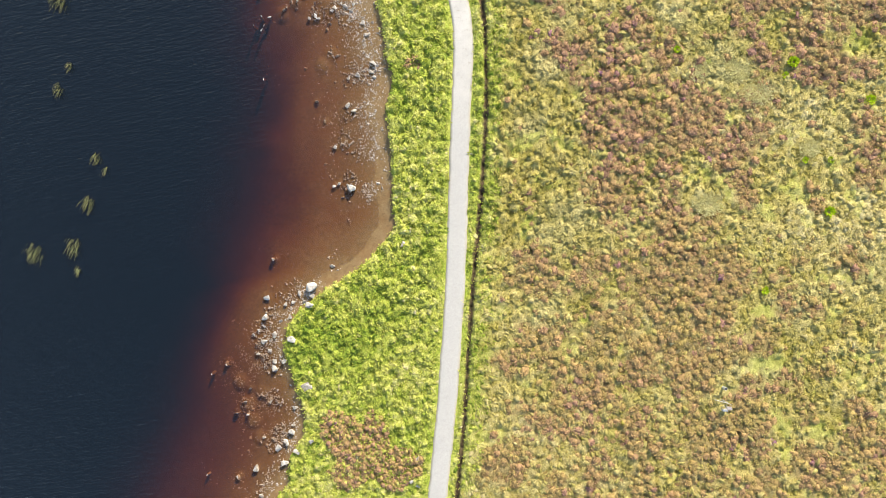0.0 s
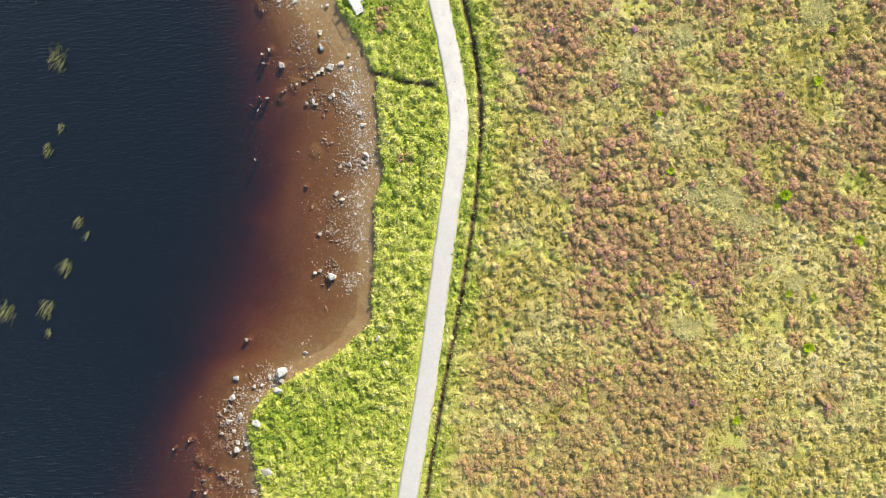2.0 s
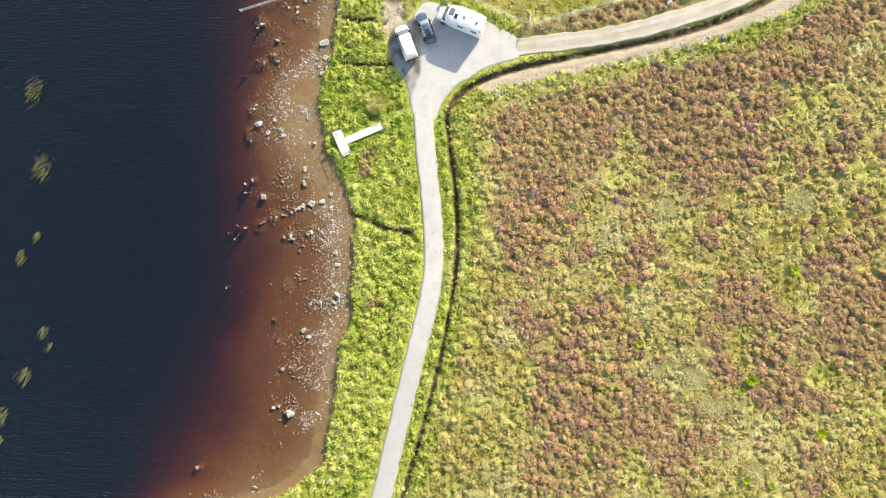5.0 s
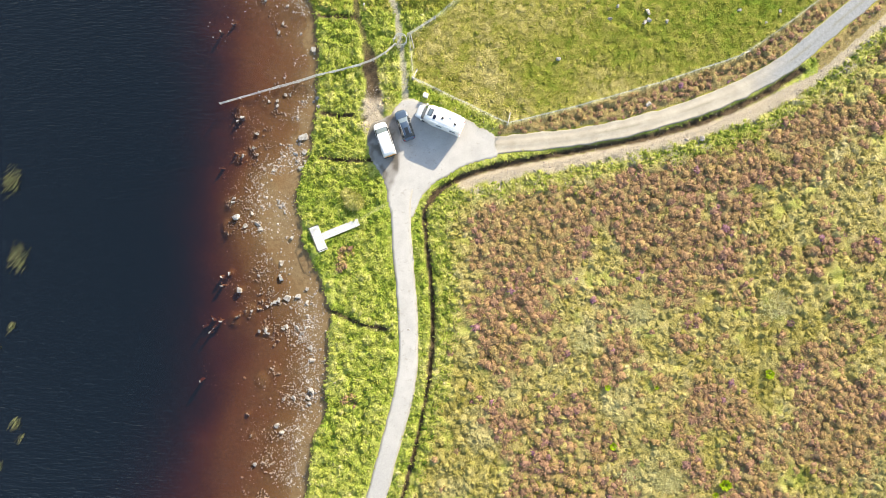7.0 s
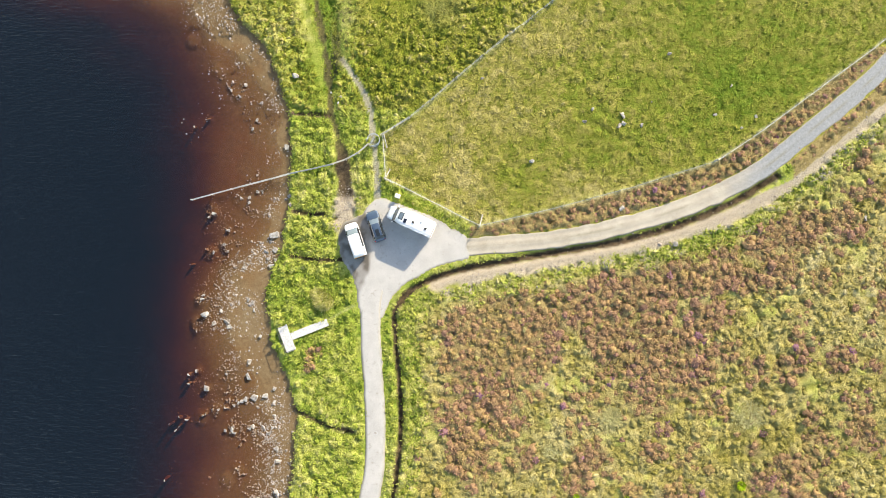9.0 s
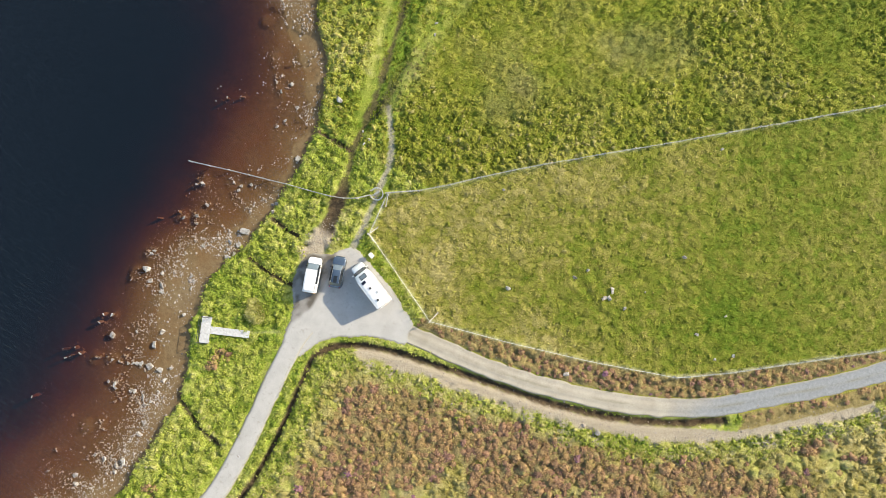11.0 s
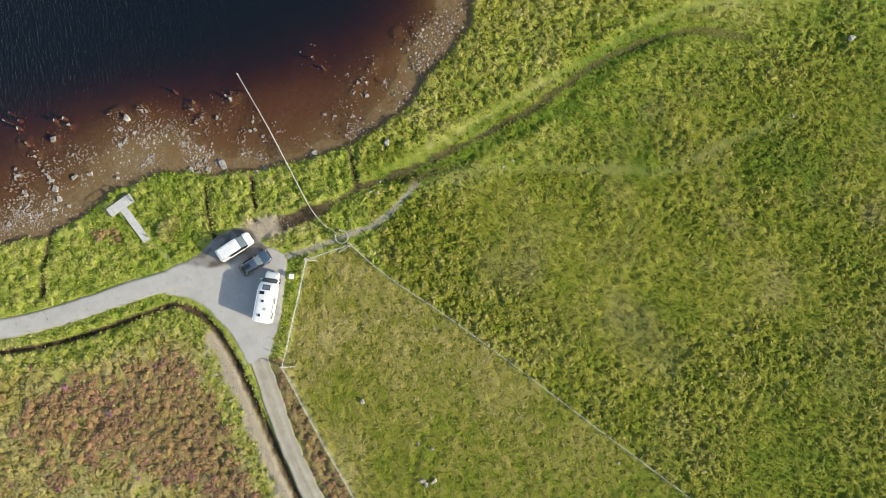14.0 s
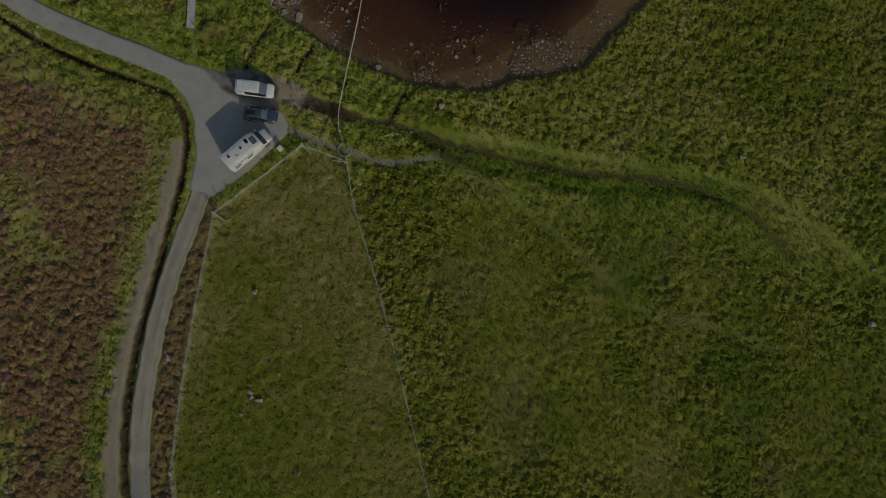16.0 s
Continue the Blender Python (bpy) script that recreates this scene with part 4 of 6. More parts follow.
def build_ground():
    gx, gy = axis(-58, 78, 0.32, 2200), axis(-97, 123, 0.32, 2200)
    x, y = (v.ravel() for v in np.meshgrid(gx, gy))
    p = Plan(x, y)
    z = p.height()
    wob = fbm(x, y, 1.6, 41) - 0.5
    heath = heath_amount(p) * p.moor
    strip = np.where(p.strip & (p.ditch > 2.3), smooth(0.1, 0.4, p.track - 1.2), 0.0)
    lush = np.maximum((p.verge | (p.strip & (p.ditch < 2.3))) * 1.0, 0.6 * p.moor * (1 - smooth(1.2, 4.2, np.minimum(p.ditch + 0.6 - 1.5 * smooth(-22, -6, y), p.sand - 0.3) + wob * 3)))
    lush = np.where(p.gtrack < 14, np.maximum(lush, (~p.lake & ~p.field & ~p.moor & (x < -10)) * 0.6 * smooth(14, 6, p.gtrack)), lush)
    lush = np.maximum(lush, 0.5 * p.moor * smooth(0.64, 0.72, fbm(x, y, 2.6, 191)) * (1 - heath))  # bright cushions of moss
    bare = smooth(1.4, 0.75, p.sand + wob * 1.4) * p.moor
    bare = np.maximum(bare, smooth(0.55, 0.75, fbm(x, y, 2.2, 47)) * smooth(5, 1.5, p.sand) * p.moor)
    bare = np.maximum(bare, smooth(1.15, 0.8, np.hypot((x + 11.3) / 1.7, (y - 21.6) / 3.0) + wob))
    worn = np.maximum(smooth(0.50, 0.28, p.path + wob * 0.3) * np.where(y < 12, 0.35, 1), 0.05 * smooth(0.9, 0.3, p.gtrack + wob * 0.8) * smooth(0.2, 0.6, fbm(x, y, 6, 49)))
    worn = np.maximum(worn, 0.10 * smooth(1.1, 0.3, p.faint + wob) * smooth(54, 66, y))
    worn = worn * (y > -60)
    peat = np.maximum.reduce([smooth(0.70, 0.38, p.ditch + wob * 0.4 + 0.15 * (x < -3)), smooth(0.5, 0.2, p.drain + wob * 0.3),
                              smooth(1.15, 0.7, (p.stream + wob * 1.2) / np.interp(y, [29.5, 31.5, 46, 62], [1, 0.5, 0.55, 0.6])) * smooth(22.5, 24, y) * np.interp(y, [29, 31.5, 40, 62, 95], [1, 0.8, 0.85, 0.8, 0.6]),
                              0.75 * smooth(0.9, 0.4, p.wet_line + wob * 0.9) * smooth(51, 45, y), 0.5 * smooth(1.3, 0.5, np.hypot((x + 12.9) / 1.2, (y - 42.6) / 2.2) + wob)])
    pale = smooth(0.34, 0.12, p.fence + wob * 0.2) * np.where(dist(fence_field, x, y) < 0.6, 0.7, 0.4)
    bed = np.where(p.lake, 1.0, smooth(0.35, 0.1, -p.off))
    masks = {"tone": sward(p) + (0.22 - 0.30 * smooth(8, 46, x)) * p.field, "moor": p.moor * 1.0, "lush": lush, "turf": p.field * smooth(0, 1.2, p.fence + wob), "heath": np.maximum(heath, strip * 0.9), "pale": pale, "worn": worn, "bare": bare, "peat": peat, "bed": bed, "mud": bed * np.maximum(0.5 * smooth(2.2, -1.8, p.off - beach_width(y) * 0.8 + wob * 5), 0.9 * smooth(1.3, 0.4, np.hypot((x + 24.3) / 2.6, (y - 5.6) / 3.4) + wob * 0.9)), "dull": dull_amount(p)}
    ob = mesh_object("ground", np.stack([x, y, z], 1), grid_faces(len(gx), len(gy)), M_GROUND, masks, True)
    return tagged(ob, "rough boggy lakeside ground with grass, peat and gravel", "ground", kind="structure")


def build_lake():
    gx, gy = axis(-90, -14, 0.8, 2200), axis(-100, 72, 0.8, 2200)
    gx = gx[gx < -13.9]
    x, y = (v.ravel() for v in np.meshgrid(gx, gy))
    depth = np.clip(WATER - Plan(x, y).height(), 0, 6)
    ob = mesh_object("lake_water", np.stack([x, y, np.full_like(x, WATER)], 1), grid_faces(len(gx), len(gy)), M_WATER, {"depth": depth}, True)
    ob.visible_shadow = False
    return tagged(ob, "dark peaty lake water, rippled, red-brown in the shallows", "water", kind="structure")


def strip_mesh(name, line, half, material, z, across=9, wavy=0.12, dip=0.0, wet=None, crown=0.03, newer=None, grassy=0.7):
    """A road along a line, with uneven edges that sink into the ground."""
    t = np.gradient(line, axis=0)
    t /= np.linalg.norm(t, axis=1)[:, None]
    n = np.stack([-t[:, 1], t[:, 0]], 1)
    u = np.linspace(-1, 1, across)
    u = np.concatenate([[-1.06], u, [1.06]])
    left = half + (vnoise(line[:, 0], line[:, 1], 1.3, 61) - 0.5) * 2 * wavy
    right = half + (vnoise(line[:, 0], line[:, 1], 1.3, 67) - 0.5) * 2 * wavy
    w = np.where(u[None] < 0, left[:, None], right[:, None]) * u[None]
    pos = line[:, None] + n[:, None] * w[..., None]
    zz = z + crown * (1 - u[None] ** 2) - dip * np.exp(-(((np.abs(u[None]) - 0.55) / 0.18) ** 2)) + 0 * w
    zz += (vnoise(pos[..., 0], pos[..., 1], 1.2, 71) - 0.5) * 0.02
    zz[:, [0, -1]] = z - 0.14
    edge = smooth(0.86, 1.0, np.abs(u))[None] * (0.4 + 0.6 * vnoise(pos[..., 0], pos[..., 1], 0.7, 73))
    middle = grassy * np.exp(-((u[None] / 0.16) ** 2)) * (0.15 + 0.6 * smooth(0.4, 0.7, fbm(pos[..., 0], pos[..., 1], 3, 75)))
    attributes = {"newer": (newer(pos[..., 0], pos[..., 1]) if newer else 0 * w).ravel(), "crown": (middle + 0 * w).ravel(), "edge": edge.ravel(), "wet": (wet(pos[..., 0], pos[..., 1]) if wet else 0 * w).ravel()}
    verts = np.concatenate([pos, zz[..., None]], -1).reshape(-1, 3)
    ob = mesh_object(name, verts, grid_faces(len(u), len(line)), material, attributes, True)
    return ob


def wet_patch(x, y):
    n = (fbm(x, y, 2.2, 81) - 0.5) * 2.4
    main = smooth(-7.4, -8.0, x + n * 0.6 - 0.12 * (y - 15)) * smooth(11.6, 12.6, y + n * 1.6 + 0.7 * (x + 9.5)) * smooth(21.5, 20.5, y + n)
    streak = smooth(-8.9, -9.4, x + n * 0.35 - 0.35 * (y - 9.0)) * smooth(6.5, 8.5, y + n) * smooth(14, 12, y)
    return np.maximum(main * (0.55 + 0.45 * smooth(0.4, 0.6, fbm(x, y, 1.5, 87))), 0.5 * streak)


def build_apron():
    lo, hi = apron.min(0) - 0.5, apron.max(0) + 0.5
    gx, gy = np.arange(lo[0], hi[0], 0.22), np.arange(lo[1], hi[1], 0.22)
    x, y = (v.ravel() for v in np.meshgrid(gx, gy))
    rim = dist(np.vstack([apron, apron[:1]]), x, y)
    inner = np.where(inside(apron, x, y), rim, -rim) + (vnoise(x, y, 0.9, 83) - 0.5) * 0.25
    faces = grid_faces(len(gx), len(gy))
    faces = faces[(inner[faces] > -0.2).all(1)]
    used, faces = np.unique(faces, return_inverse=True)
    faces = faces.reshape(-1, 4)
    z = LAND + 0.025 + (vnoise(x, y, 2.5, 85) - 0.5) * 0.03
    z = np.where(inner < 0, LAND - 0.12, z)
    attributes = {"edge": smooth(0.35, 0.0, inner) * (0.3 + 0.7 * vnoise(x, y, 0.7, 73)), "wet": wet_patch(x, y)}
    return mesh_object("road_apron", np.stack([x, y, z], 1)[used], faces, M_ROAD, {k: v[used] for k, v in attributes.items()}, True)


build_ground()
build_lake()
tagged(strip_mesh("road", road, 1.36, M_ROAD, LAND + 0.02, wavy=0.10, newer=lambda x, y: 0.8 * smooth(-14, -34, y + 12 * (fbm(x, y, 5, 79) - 0.5)), grassy=0.0), "pale narrow tarmac lane along the lake", "road", kind="structure")
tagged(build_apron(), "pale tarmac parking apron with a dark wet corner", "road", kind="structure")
tagged(strip_mesh("track", track, 1.26, M_TRACK, LAND + 0.012, 13, 0.16, 0.05, newer=lambda x, y: smooth(40, 49, x + 7 * (fbm(x, y, 2.5, 77) - 0.5))), "rutted pale gravel track, surfaced blue-grey farther on", "track", kind="structure")



# ---------------------------------------------------------------- grass and heather
def scatter(lo, hi, spacing, keep):
    """Places on a jittered lattice for which keep(plan) beats a random number."""
    gx, gy = np.arange(lo[0], hi[0], spacing), np.arange(lo[1], hi[1], spacing)
    x, y = (v.ravel() for v in np.meshgrid(gx, gy))
    x = x + rng.uniform(-0.5, 0.5, x.shape) * spacing
    y = y + rng.uniform(-0.5, 0.5, y.shape) * spacing
    p = Plan(x, y)
    ok = rng.random(x.shape) < keep(p)
    return Plan(x[ok], y[ok])


def tufts(name, p, material, tone, blades, length, width, lift=(0.5, 1.25), spread=0.18, wind=(0, 0)):
    """Grass tussocks: kite-shaped blades that fan out from each place."""
    n = len(p.x)
    z = p.height()
    size = 0.7 + 0.6 * rng.random(n)
    rep = lambda v: np.repeat(v, blades)
    az = rng.uniform(0, math.tau, n * blades)
    el = rng.uniform(*lift, n * blades)
    ln = rng.uniform(*length, n * blades) * rep(size)
    wd = rng.uniform(*width, n * blades) * rep(size)
    r0 = spread * np.sqrt(rng.random(n * blades)) * rep(size)
    bx, by, bz = rep(p.x) + np.cos(az) * r0, rep(p.y) + np.sin(az) * r0, rep(z) - 0.03
    az = az + rng.normal(0, 0.5, az.shape)
    dx, dy, dz = np.cos(az) * np.cos(el) + wind[0], np.sin(az) * np.cos(el) + wind[1], np.sin(el)
    sx, sy = -np.sin(az), np.cos(az)
    v = np.empty((n * blades, 4, 3), np.float32)
    v[:, 0] = np.stack([bx, by, bz], 1)
    mid = np.stack([bx + dx * ln * 0.55, by + dy * ln * 0.55, bz + dz * ln * 0.62], 1)
    side = np.stack([sx * wd, sy * wd, rng.normal(0, 0.25, wd.shape) * wd], 1)
    v[:, 1], v[:, 3] = mid - side, mid + side
    v[:, 2] = np.stack([bx + dx * ln * 1.1, by + dy * ln * 1.1, bz + dz * ln * 0.82], 1)
    k = np.arange(n * blades)[:, None] * 4
    faces = np.concatenate([k + [0, 1, 2], k + [0, 2, 3]], 0)
    t = np.clip(rep(tone) + rng.normal(0, 0.06, n * blades), 0, 1)
    return mesh_object(name, v.reshape(-1, 3), faces, material, {"tone": np.repeat(t, 4), "dull": np.repeat(rep(dull_amount(p)), 4)})


def cushions(name, p, material, tone, size, sprigs=6, squat=(0.40, 0.66), sides=6, fringe=(1.0, 1.25), wide=(0.10, 0.2)):
    """Low lumpy domes of heather or grass, bristling with sprigs."""
    n = len(p.x)
    z = p.height()
    a = np.arange(sides) / sides * math.tau
    verts = []
    flat = rng.uniform(*squat, n)
    turned = rng.uniform(0, math.tau, (n, 1))
    for r, h in zip((1.0, 0.66), (-0.12, 0.74)):
        rad = size[:, None] * r * (0.98 + rng.normal(0, 0.28, (n, sides)))
        ang = a[None] + turned + rng.normal(0, 0.14, (n, sides))
        hh = size[:, None] * flat[:, None] * h * (1 + rng.normal(0, 0.26, (n, sides)))
        verts.append(np.stack([p.x[:, None] + np.cos(ang) * rad, p.y[:, None] + np.sin(ang) * rad, z[:, None] - 0.04 + hh], -1))
    top = np.stack([p.x + rng.normal(0, 0.12, n) * size, p.y + rng.normal(0, 0.12, n) * size, z + size * flat * rng.uniform(0.92, 1.05, n)], -1)[:, None]
    # sprigs: kites that stand out of the dome
    az = rng.uniform(0, math.tau, (n, sprigs))
    up = np.arcsin(rng.uniform(0.12, 1.0, (n, sprigs)))
    d = np.stack([np.cos(az) * np.cos(up), np.sin(az) * np.cos(up), np.sin(up) * flat[:, None] * 1.5], -1)
    c = np.stack([p.x, p.y, z], -1)[:, None]
    root = c + d * (size[:, None, None] * 0.55)
    tip = c + d * (size[:, None, None] * rng.uniform(*fringe, (n, sprigs, 1)))
    s = np.stack([-np.sin(az), np.cos(az), rng.normal(0, 0.6, az.shape)], -1) * (size[:, None, None] * rng.uniform(*wide, (n, sprigs, 1)))
    mid = c + d * (size[:, None, None] * 0.97)
    kites = np.stack([root, mid - s, tip, mid + s], 2).reshape(n, sprigs * 4, 3)
    v = np.concatenate(verts + [top, kites], 1)
    f = []
    for k in range(sides):
        q = (k + 1) % sides
        f += [(k, q, q + sides), (k, q + sides, k + sides), (k + sides, q + sides, 2 * sides)]
    for k in range(sprigs):
        o = 2 * sides + 1 + 4 * k
        f += [(o, o + 1, o + 2), (o, o + 2, o + 3)]
    m = v.shape[1]
    faces = (np.array(f)[None] + (np.arange(n) * m)[:, None, None]).reshape(-1, 3)
    each = np.concatenate([rng.normal(-0.02, 0.07, (n, 2 * sides + 1)), np.repeat(rng.normal(0.03, 0.08, (n, sprigs)), 4, axis=1)], 1)
    t = np.clip(tone[:, None] + each, 0, 1)
    return mesh_object(name, v.reshape(-1, 3), faces, material, {"tone": t.ravel()}, True)


def caps(name, p, material, tone, size, squat, label, sides=7):
    """Low crooked tussocks, drawn out and combed over by the wind."""
    n = len(p.x)
    z = p.height()
    turned = rng.uniform(0, math.tau, (n, 1))
    comb = 4.0 + 2.6 * (fbm(p.x, p.y, 9, 171) - 0.5) + rng.normal(0, 0.8, n)
    along, across = np.stack([np.cos(comb), np.sin(comb)], -1)[:, None], np.stack([-np.sin(comb), np.cos(comb)], -1)[:, None]
    long, wide = (size * rng.uniform(0.9, 1.6, n))[:, None], (size * rng.uniform(0.65, 1.0, n))[:, None]
    top_z = size * rng.uniform(*squat, n)
    c = np.stack([p.x, p.y], -1)[:, None]
    rings = []
    for r, h, drift in ((1.0, 0.0, 0.0), (0.60, 0.80, 0.22)):
        ang = np.arange(sides)[None] / sides * math.tau + turned + rng.normal(0, 0.22, (n, sides))
        rad = r * (1 + rng.normal(0, 0.27, (n, sides)))
        up = h * top_z[:, None] * (1 + rng.normal(0, 0.3, (n, sides)))
        q = c + along * ((np.cos(ang) * rad + drift) * long)[..., None] + across * (np.sin(ang) * rad * wide)[..., None]
        rings.append(np.concatenate([q, (z[:, None] - 0.08 + up)[..., None]], -1))
    top = np.concatenate([c + along * (rng.uniform(0.1, 0.45, (n, 1)) * long)[..., None] + across * (rng.normal(0, 0.2, (n, 1)) * wide)[..., None], (z - 0.06 + top_z)[:, None, None]], -1)
    v = np.concatenate(rings + [top], 1)
    f = []
    for k in range(sides):
        q = (k + 1) % sides
        f += [(k, q, q + sides), (k, q + sides, k + sides), (k + sides, q + sides, 2 * sides)]
    faces = (np.array(f)[None] + (np.arange(n) * (2 * sides + 1))[:, None, None]).reshape(-1, 3)
    t = np.clip(tone[:, None] + rng.normal(0, 0.06, (n, 2 * sides + 1)), 0, 1)
    attributes = {"tone": t.ravel(), "dull": np.repeat(dull_amount(p), 2 * sides + 1)}
    return tagged(mesh_object(name, v.reshape(-1, 3), faces, material, attributes, True), label, "grass", kind="stuff")


def clear_of_ways(p):
    deck_x, deck_y = (p.x + 18.95) * 0.924 + (p.y - 3.25) * 0.383, -(p.x + 18.95) * 0.383 + (p.y - 3.25) * 0.924
    deck = (deck_x > -1.3) & (deck_x < 6.3) & (np.abs(deck_y) < np.where(deck_x < 1.0, 2.2, 0.75))
    moss = (p.y > -6.5) & (p.y < 6) & (p.off > -2.3 - 1.2 * (fbm(p.x, p.y, 2, 93) - 0.5))
    bed_of_stream = smooth(0.0, 0.35, p.stream - np.interp(p.y, [22, 29.5, 31.5, 50, 95], [1.25, 1.2, 0.42, 0.3, 0.2]))
    ramp_of_gravel = np.hypot((p.x + 11.3) / 1.6, (p.y - 21.6) / 2.9) > 1
    return (p.paved > 0.30 + 0.25 * (vnoise(p.x, p.y, 0.8, 95) - 0.5)) * (p.path > 0.56) * ~deck * np.where(moss, 0.35, 1.0) * ramp_of_gravel * bed_of_stream * smooth(0.42, 0.72, p.ditch + 0.14 * (p.x < -3)) * smooth(0.2, 0.45, p.drain) * ~p.lake * (p.off < -0.1)


LUSH = lambda p: np.maximum(p.verge | (p.strip & (p.ditch < 2.3)), p.moor * (1 - smooth(1.4, 4.0, np.minimum(p.ditch + 0.6 - 1.5 * smooth(-22, -6, p.y), p.sand - 0.4) + (fbm(p.x, p.y, 2, 91) - 0.5) * 3)))
bare_sand = lambda p: smooth(0.8, 1.4, p.sand + (fbm(p.x, p.y, 1.6, 41) - 0.5) * 1.4)

def tone_of(g, shift=0.0, jitter=0.09):
    return np.clip(sward(g) + shift + rng.normal(0, jitter, g.x.shape), 0, 1)


lush_keep = lambda p: LUSH(p) * (p.fence > 0.3) * clear_of_ways(p) * bare_sand(p)
g = scatter((-56, -98), (78, 52), 0.46, lambda p: lush_keep(p) * 0.9)
tagged(tufts("verge_grass", g, M_VERGE, np.minimum(tone_of(g, 0.0, 0.06) - 0.06 * g.moor, 0.9), 6, (0.24, 0.46), (0.035, 0.07), (0.25, 1.05), 0.24), "lush bright green grass on the lake verge", "grass", kind="stuff")

g = scatter((-56, -98), (78, 52), 0.44, lambda p: lush_keep(p) * 0.9)
caps("verge_tussocks", g, M_VERGE, tone_of(g, 0.0, 0.13), rng.uniform(0.16, 0.33, g.x.shape), (0.40, 0.75), "low lush grass tussocks on the lake verge", 6)

moor_keep = lambda p: p.moor * (1 - LUSH(p)) * (1 - 0.8 * smooth(0.64, 0.72, fbm(p.x, p.y, 2.6, 191))) * clear_of_ways(p) * (1 - 0.85 * heath_amount(p)) * np.minimum.reduce([smooth(0.25, 0.6, dist(line, p.x, p.y)) for line in furrows])
g = scatter((-32, -98), (78, 56), 0.62, moor_keep)
tagged(tufts("moor_grass", g, M_MOOR, tone_of(g, 0.0, 0.06), 6, (0.26, 0.52), (0.03, 0.065), (0.2, 0.95), 0.26), "yellow-green moor grass", "grass", kind="stuff")

g = scatter((-32, -98), (78, 56), 0.58, moor_keep)
caps("moor_tussocks", g, M_MOOR, tone_of(g, -0.05, 0.12), rng.uniform(0.20, 0.44, g.x.shape), (0.30, 0.60), "low straw-green tussocks on the moor", 6)

rough_keep = lambda p: ~p.field * ~p.moor * ~p.strip * ~p.verge * clear_of_ways(p) * smooth(0.4, 0.85, p.gtrack) * (p.fence > 0.12) * (0.3 + 0.7 * smooth(0.3, 0.8, p.faint))
g = scatter((-62, 24), (56, 122), 0.68, rough_keep)
tagged(tufts("rough_grass", g, M_ROUGH, tone_of(g, 0.02, 0.13), 6, (0.26, 0.52), (0.045, 0.09), (0.25, 0.9), 0.25, (0.2, 0.12)), "rough olive-green pasture grass", "grass", kind="stuff")

g = scatter((-62, 24), (56, 122), 0.54, lambda p: rough_keep(p) * (0.34 + 0.63 * lumpy(p)))
rise = lumpy(g)
caps("pasture_tussocks", g, M_ROUGH, tone_of(g, 0.04, 0.11) + 0.24 * rise * (rng.random(g.x.shape) < 0.6), rng.uniform(0.17, 0.28, g.x.shape) + 0.10 * rise * rng.random(g.x.shape), (0.24 + 0.18 * rise, 0.46 + 0.38 * rise), "low olive-green tussocks in the rough pasture", 6)

g = scatter((-8, 18), (78, 92), 0.50, lambda p: p.field * (p.fence > 0.2) * (0.5 + 0.45 * smooth(0.35, 0.65, fbm(p.x, p.y, 5, 187))))
caps("field_tussocks", g, M_TURF, tone_of(g, 0.24, 0.12) - 0.30 * smooth(8, 46, g.x), rng.uniform(0.13, 0.29, g.x.shape), (0.30, 0.55), "small tussocks in the grazed field", 6)
g = scatter((-8, 18), (78, 92), 0.62, lambda p: p.field * (p.fence > 0.2) * 0.85)
tagged(tufts("field_grass", g, M_TURF, tone_of(g, 0.20, 0.15) - 0.30 * smooth(8, 46, g.x), 6, (0.20, 0.42), (0.045, 0.085), (0.15, 0.65), 0.25, (0.25, 0.15)), "short grazed grass in the fenced field", "grass", kind="stuff")

g = scatter((-30, -98), (78, 50), 0.72, lambda p: np.where(p.moor, heath_amount(p), p.strip * (p.ditch > 2.3) * smooth(0.15, 0.45, p.track - 1.2) * (p.fence > 0.4) * 0.97) * clear_of_ways(p) * bare_sand(p))
tone = np.clip(0.44 - 0.10 * smooth(-4, 4, g.y) * smooth(20, 10, g.x) + 0.55 * (fbm(g.x, g.y, 4, 141) - 0.5) + 0.30 * (vnoise(g.x, g.y, 1.4, 143) - 0.5) + rng.normal(0, 0.10, g.x.shape) + 0.05 * g.strip - 0.22 * smooth(-40, -60, g.y) + 0.40 * (rng.random(g.x.shape) < 0.03), 0, 1)
size = (0.35 + 0.38 * rng.random(g.x.shape) ** 1.3) * (1 - 0.35 * g.strip) * (1 - 0.16 * smooth(-6, 0, g.y) * smooth(22, 14, g.x))
tagged(cushions("heather", g, M_HEATHER, tone, size, 20, (0.28, 0.44), 7, (0.92, 1.26), (0.07, 0.16)), "brown and purple heather cushions on the moor", "heather", kind="stuff")

patches = [(-33.5, -71.5, 4.6), (-29.3, -75.5, 3.4), (-36.3, -67.5, 2.0), (-36.0, -74.5, 2.5), (-14.5, -19.4, 1.3), (-15.2, 1.4, 1.3), (-15.8, -0.3, 1.0)]
g = scatter((-44, -82), (-10, 6), 0.40, lambda p: np.maximum.reduce([smooth(1.1, 0.85, np.hypot(p.x - x, p.y - y) / r + (fbm(p.x, p.y, 2, 151) - 0.5) * 0.8) for x, y, r in patches]) * (p.off < -0.6) * (p.paved > 0.6))
tagged(cushions("verge_heather", g, M_HEATHER, np.clip(rng.normal(0.38, 0.17, g.x.shape), 0, 0.93), rng.uniform(0.24, 0.46, g.x.shape)), "pink-brown heather cushions in the lake verge", "heather", kind="stuff")


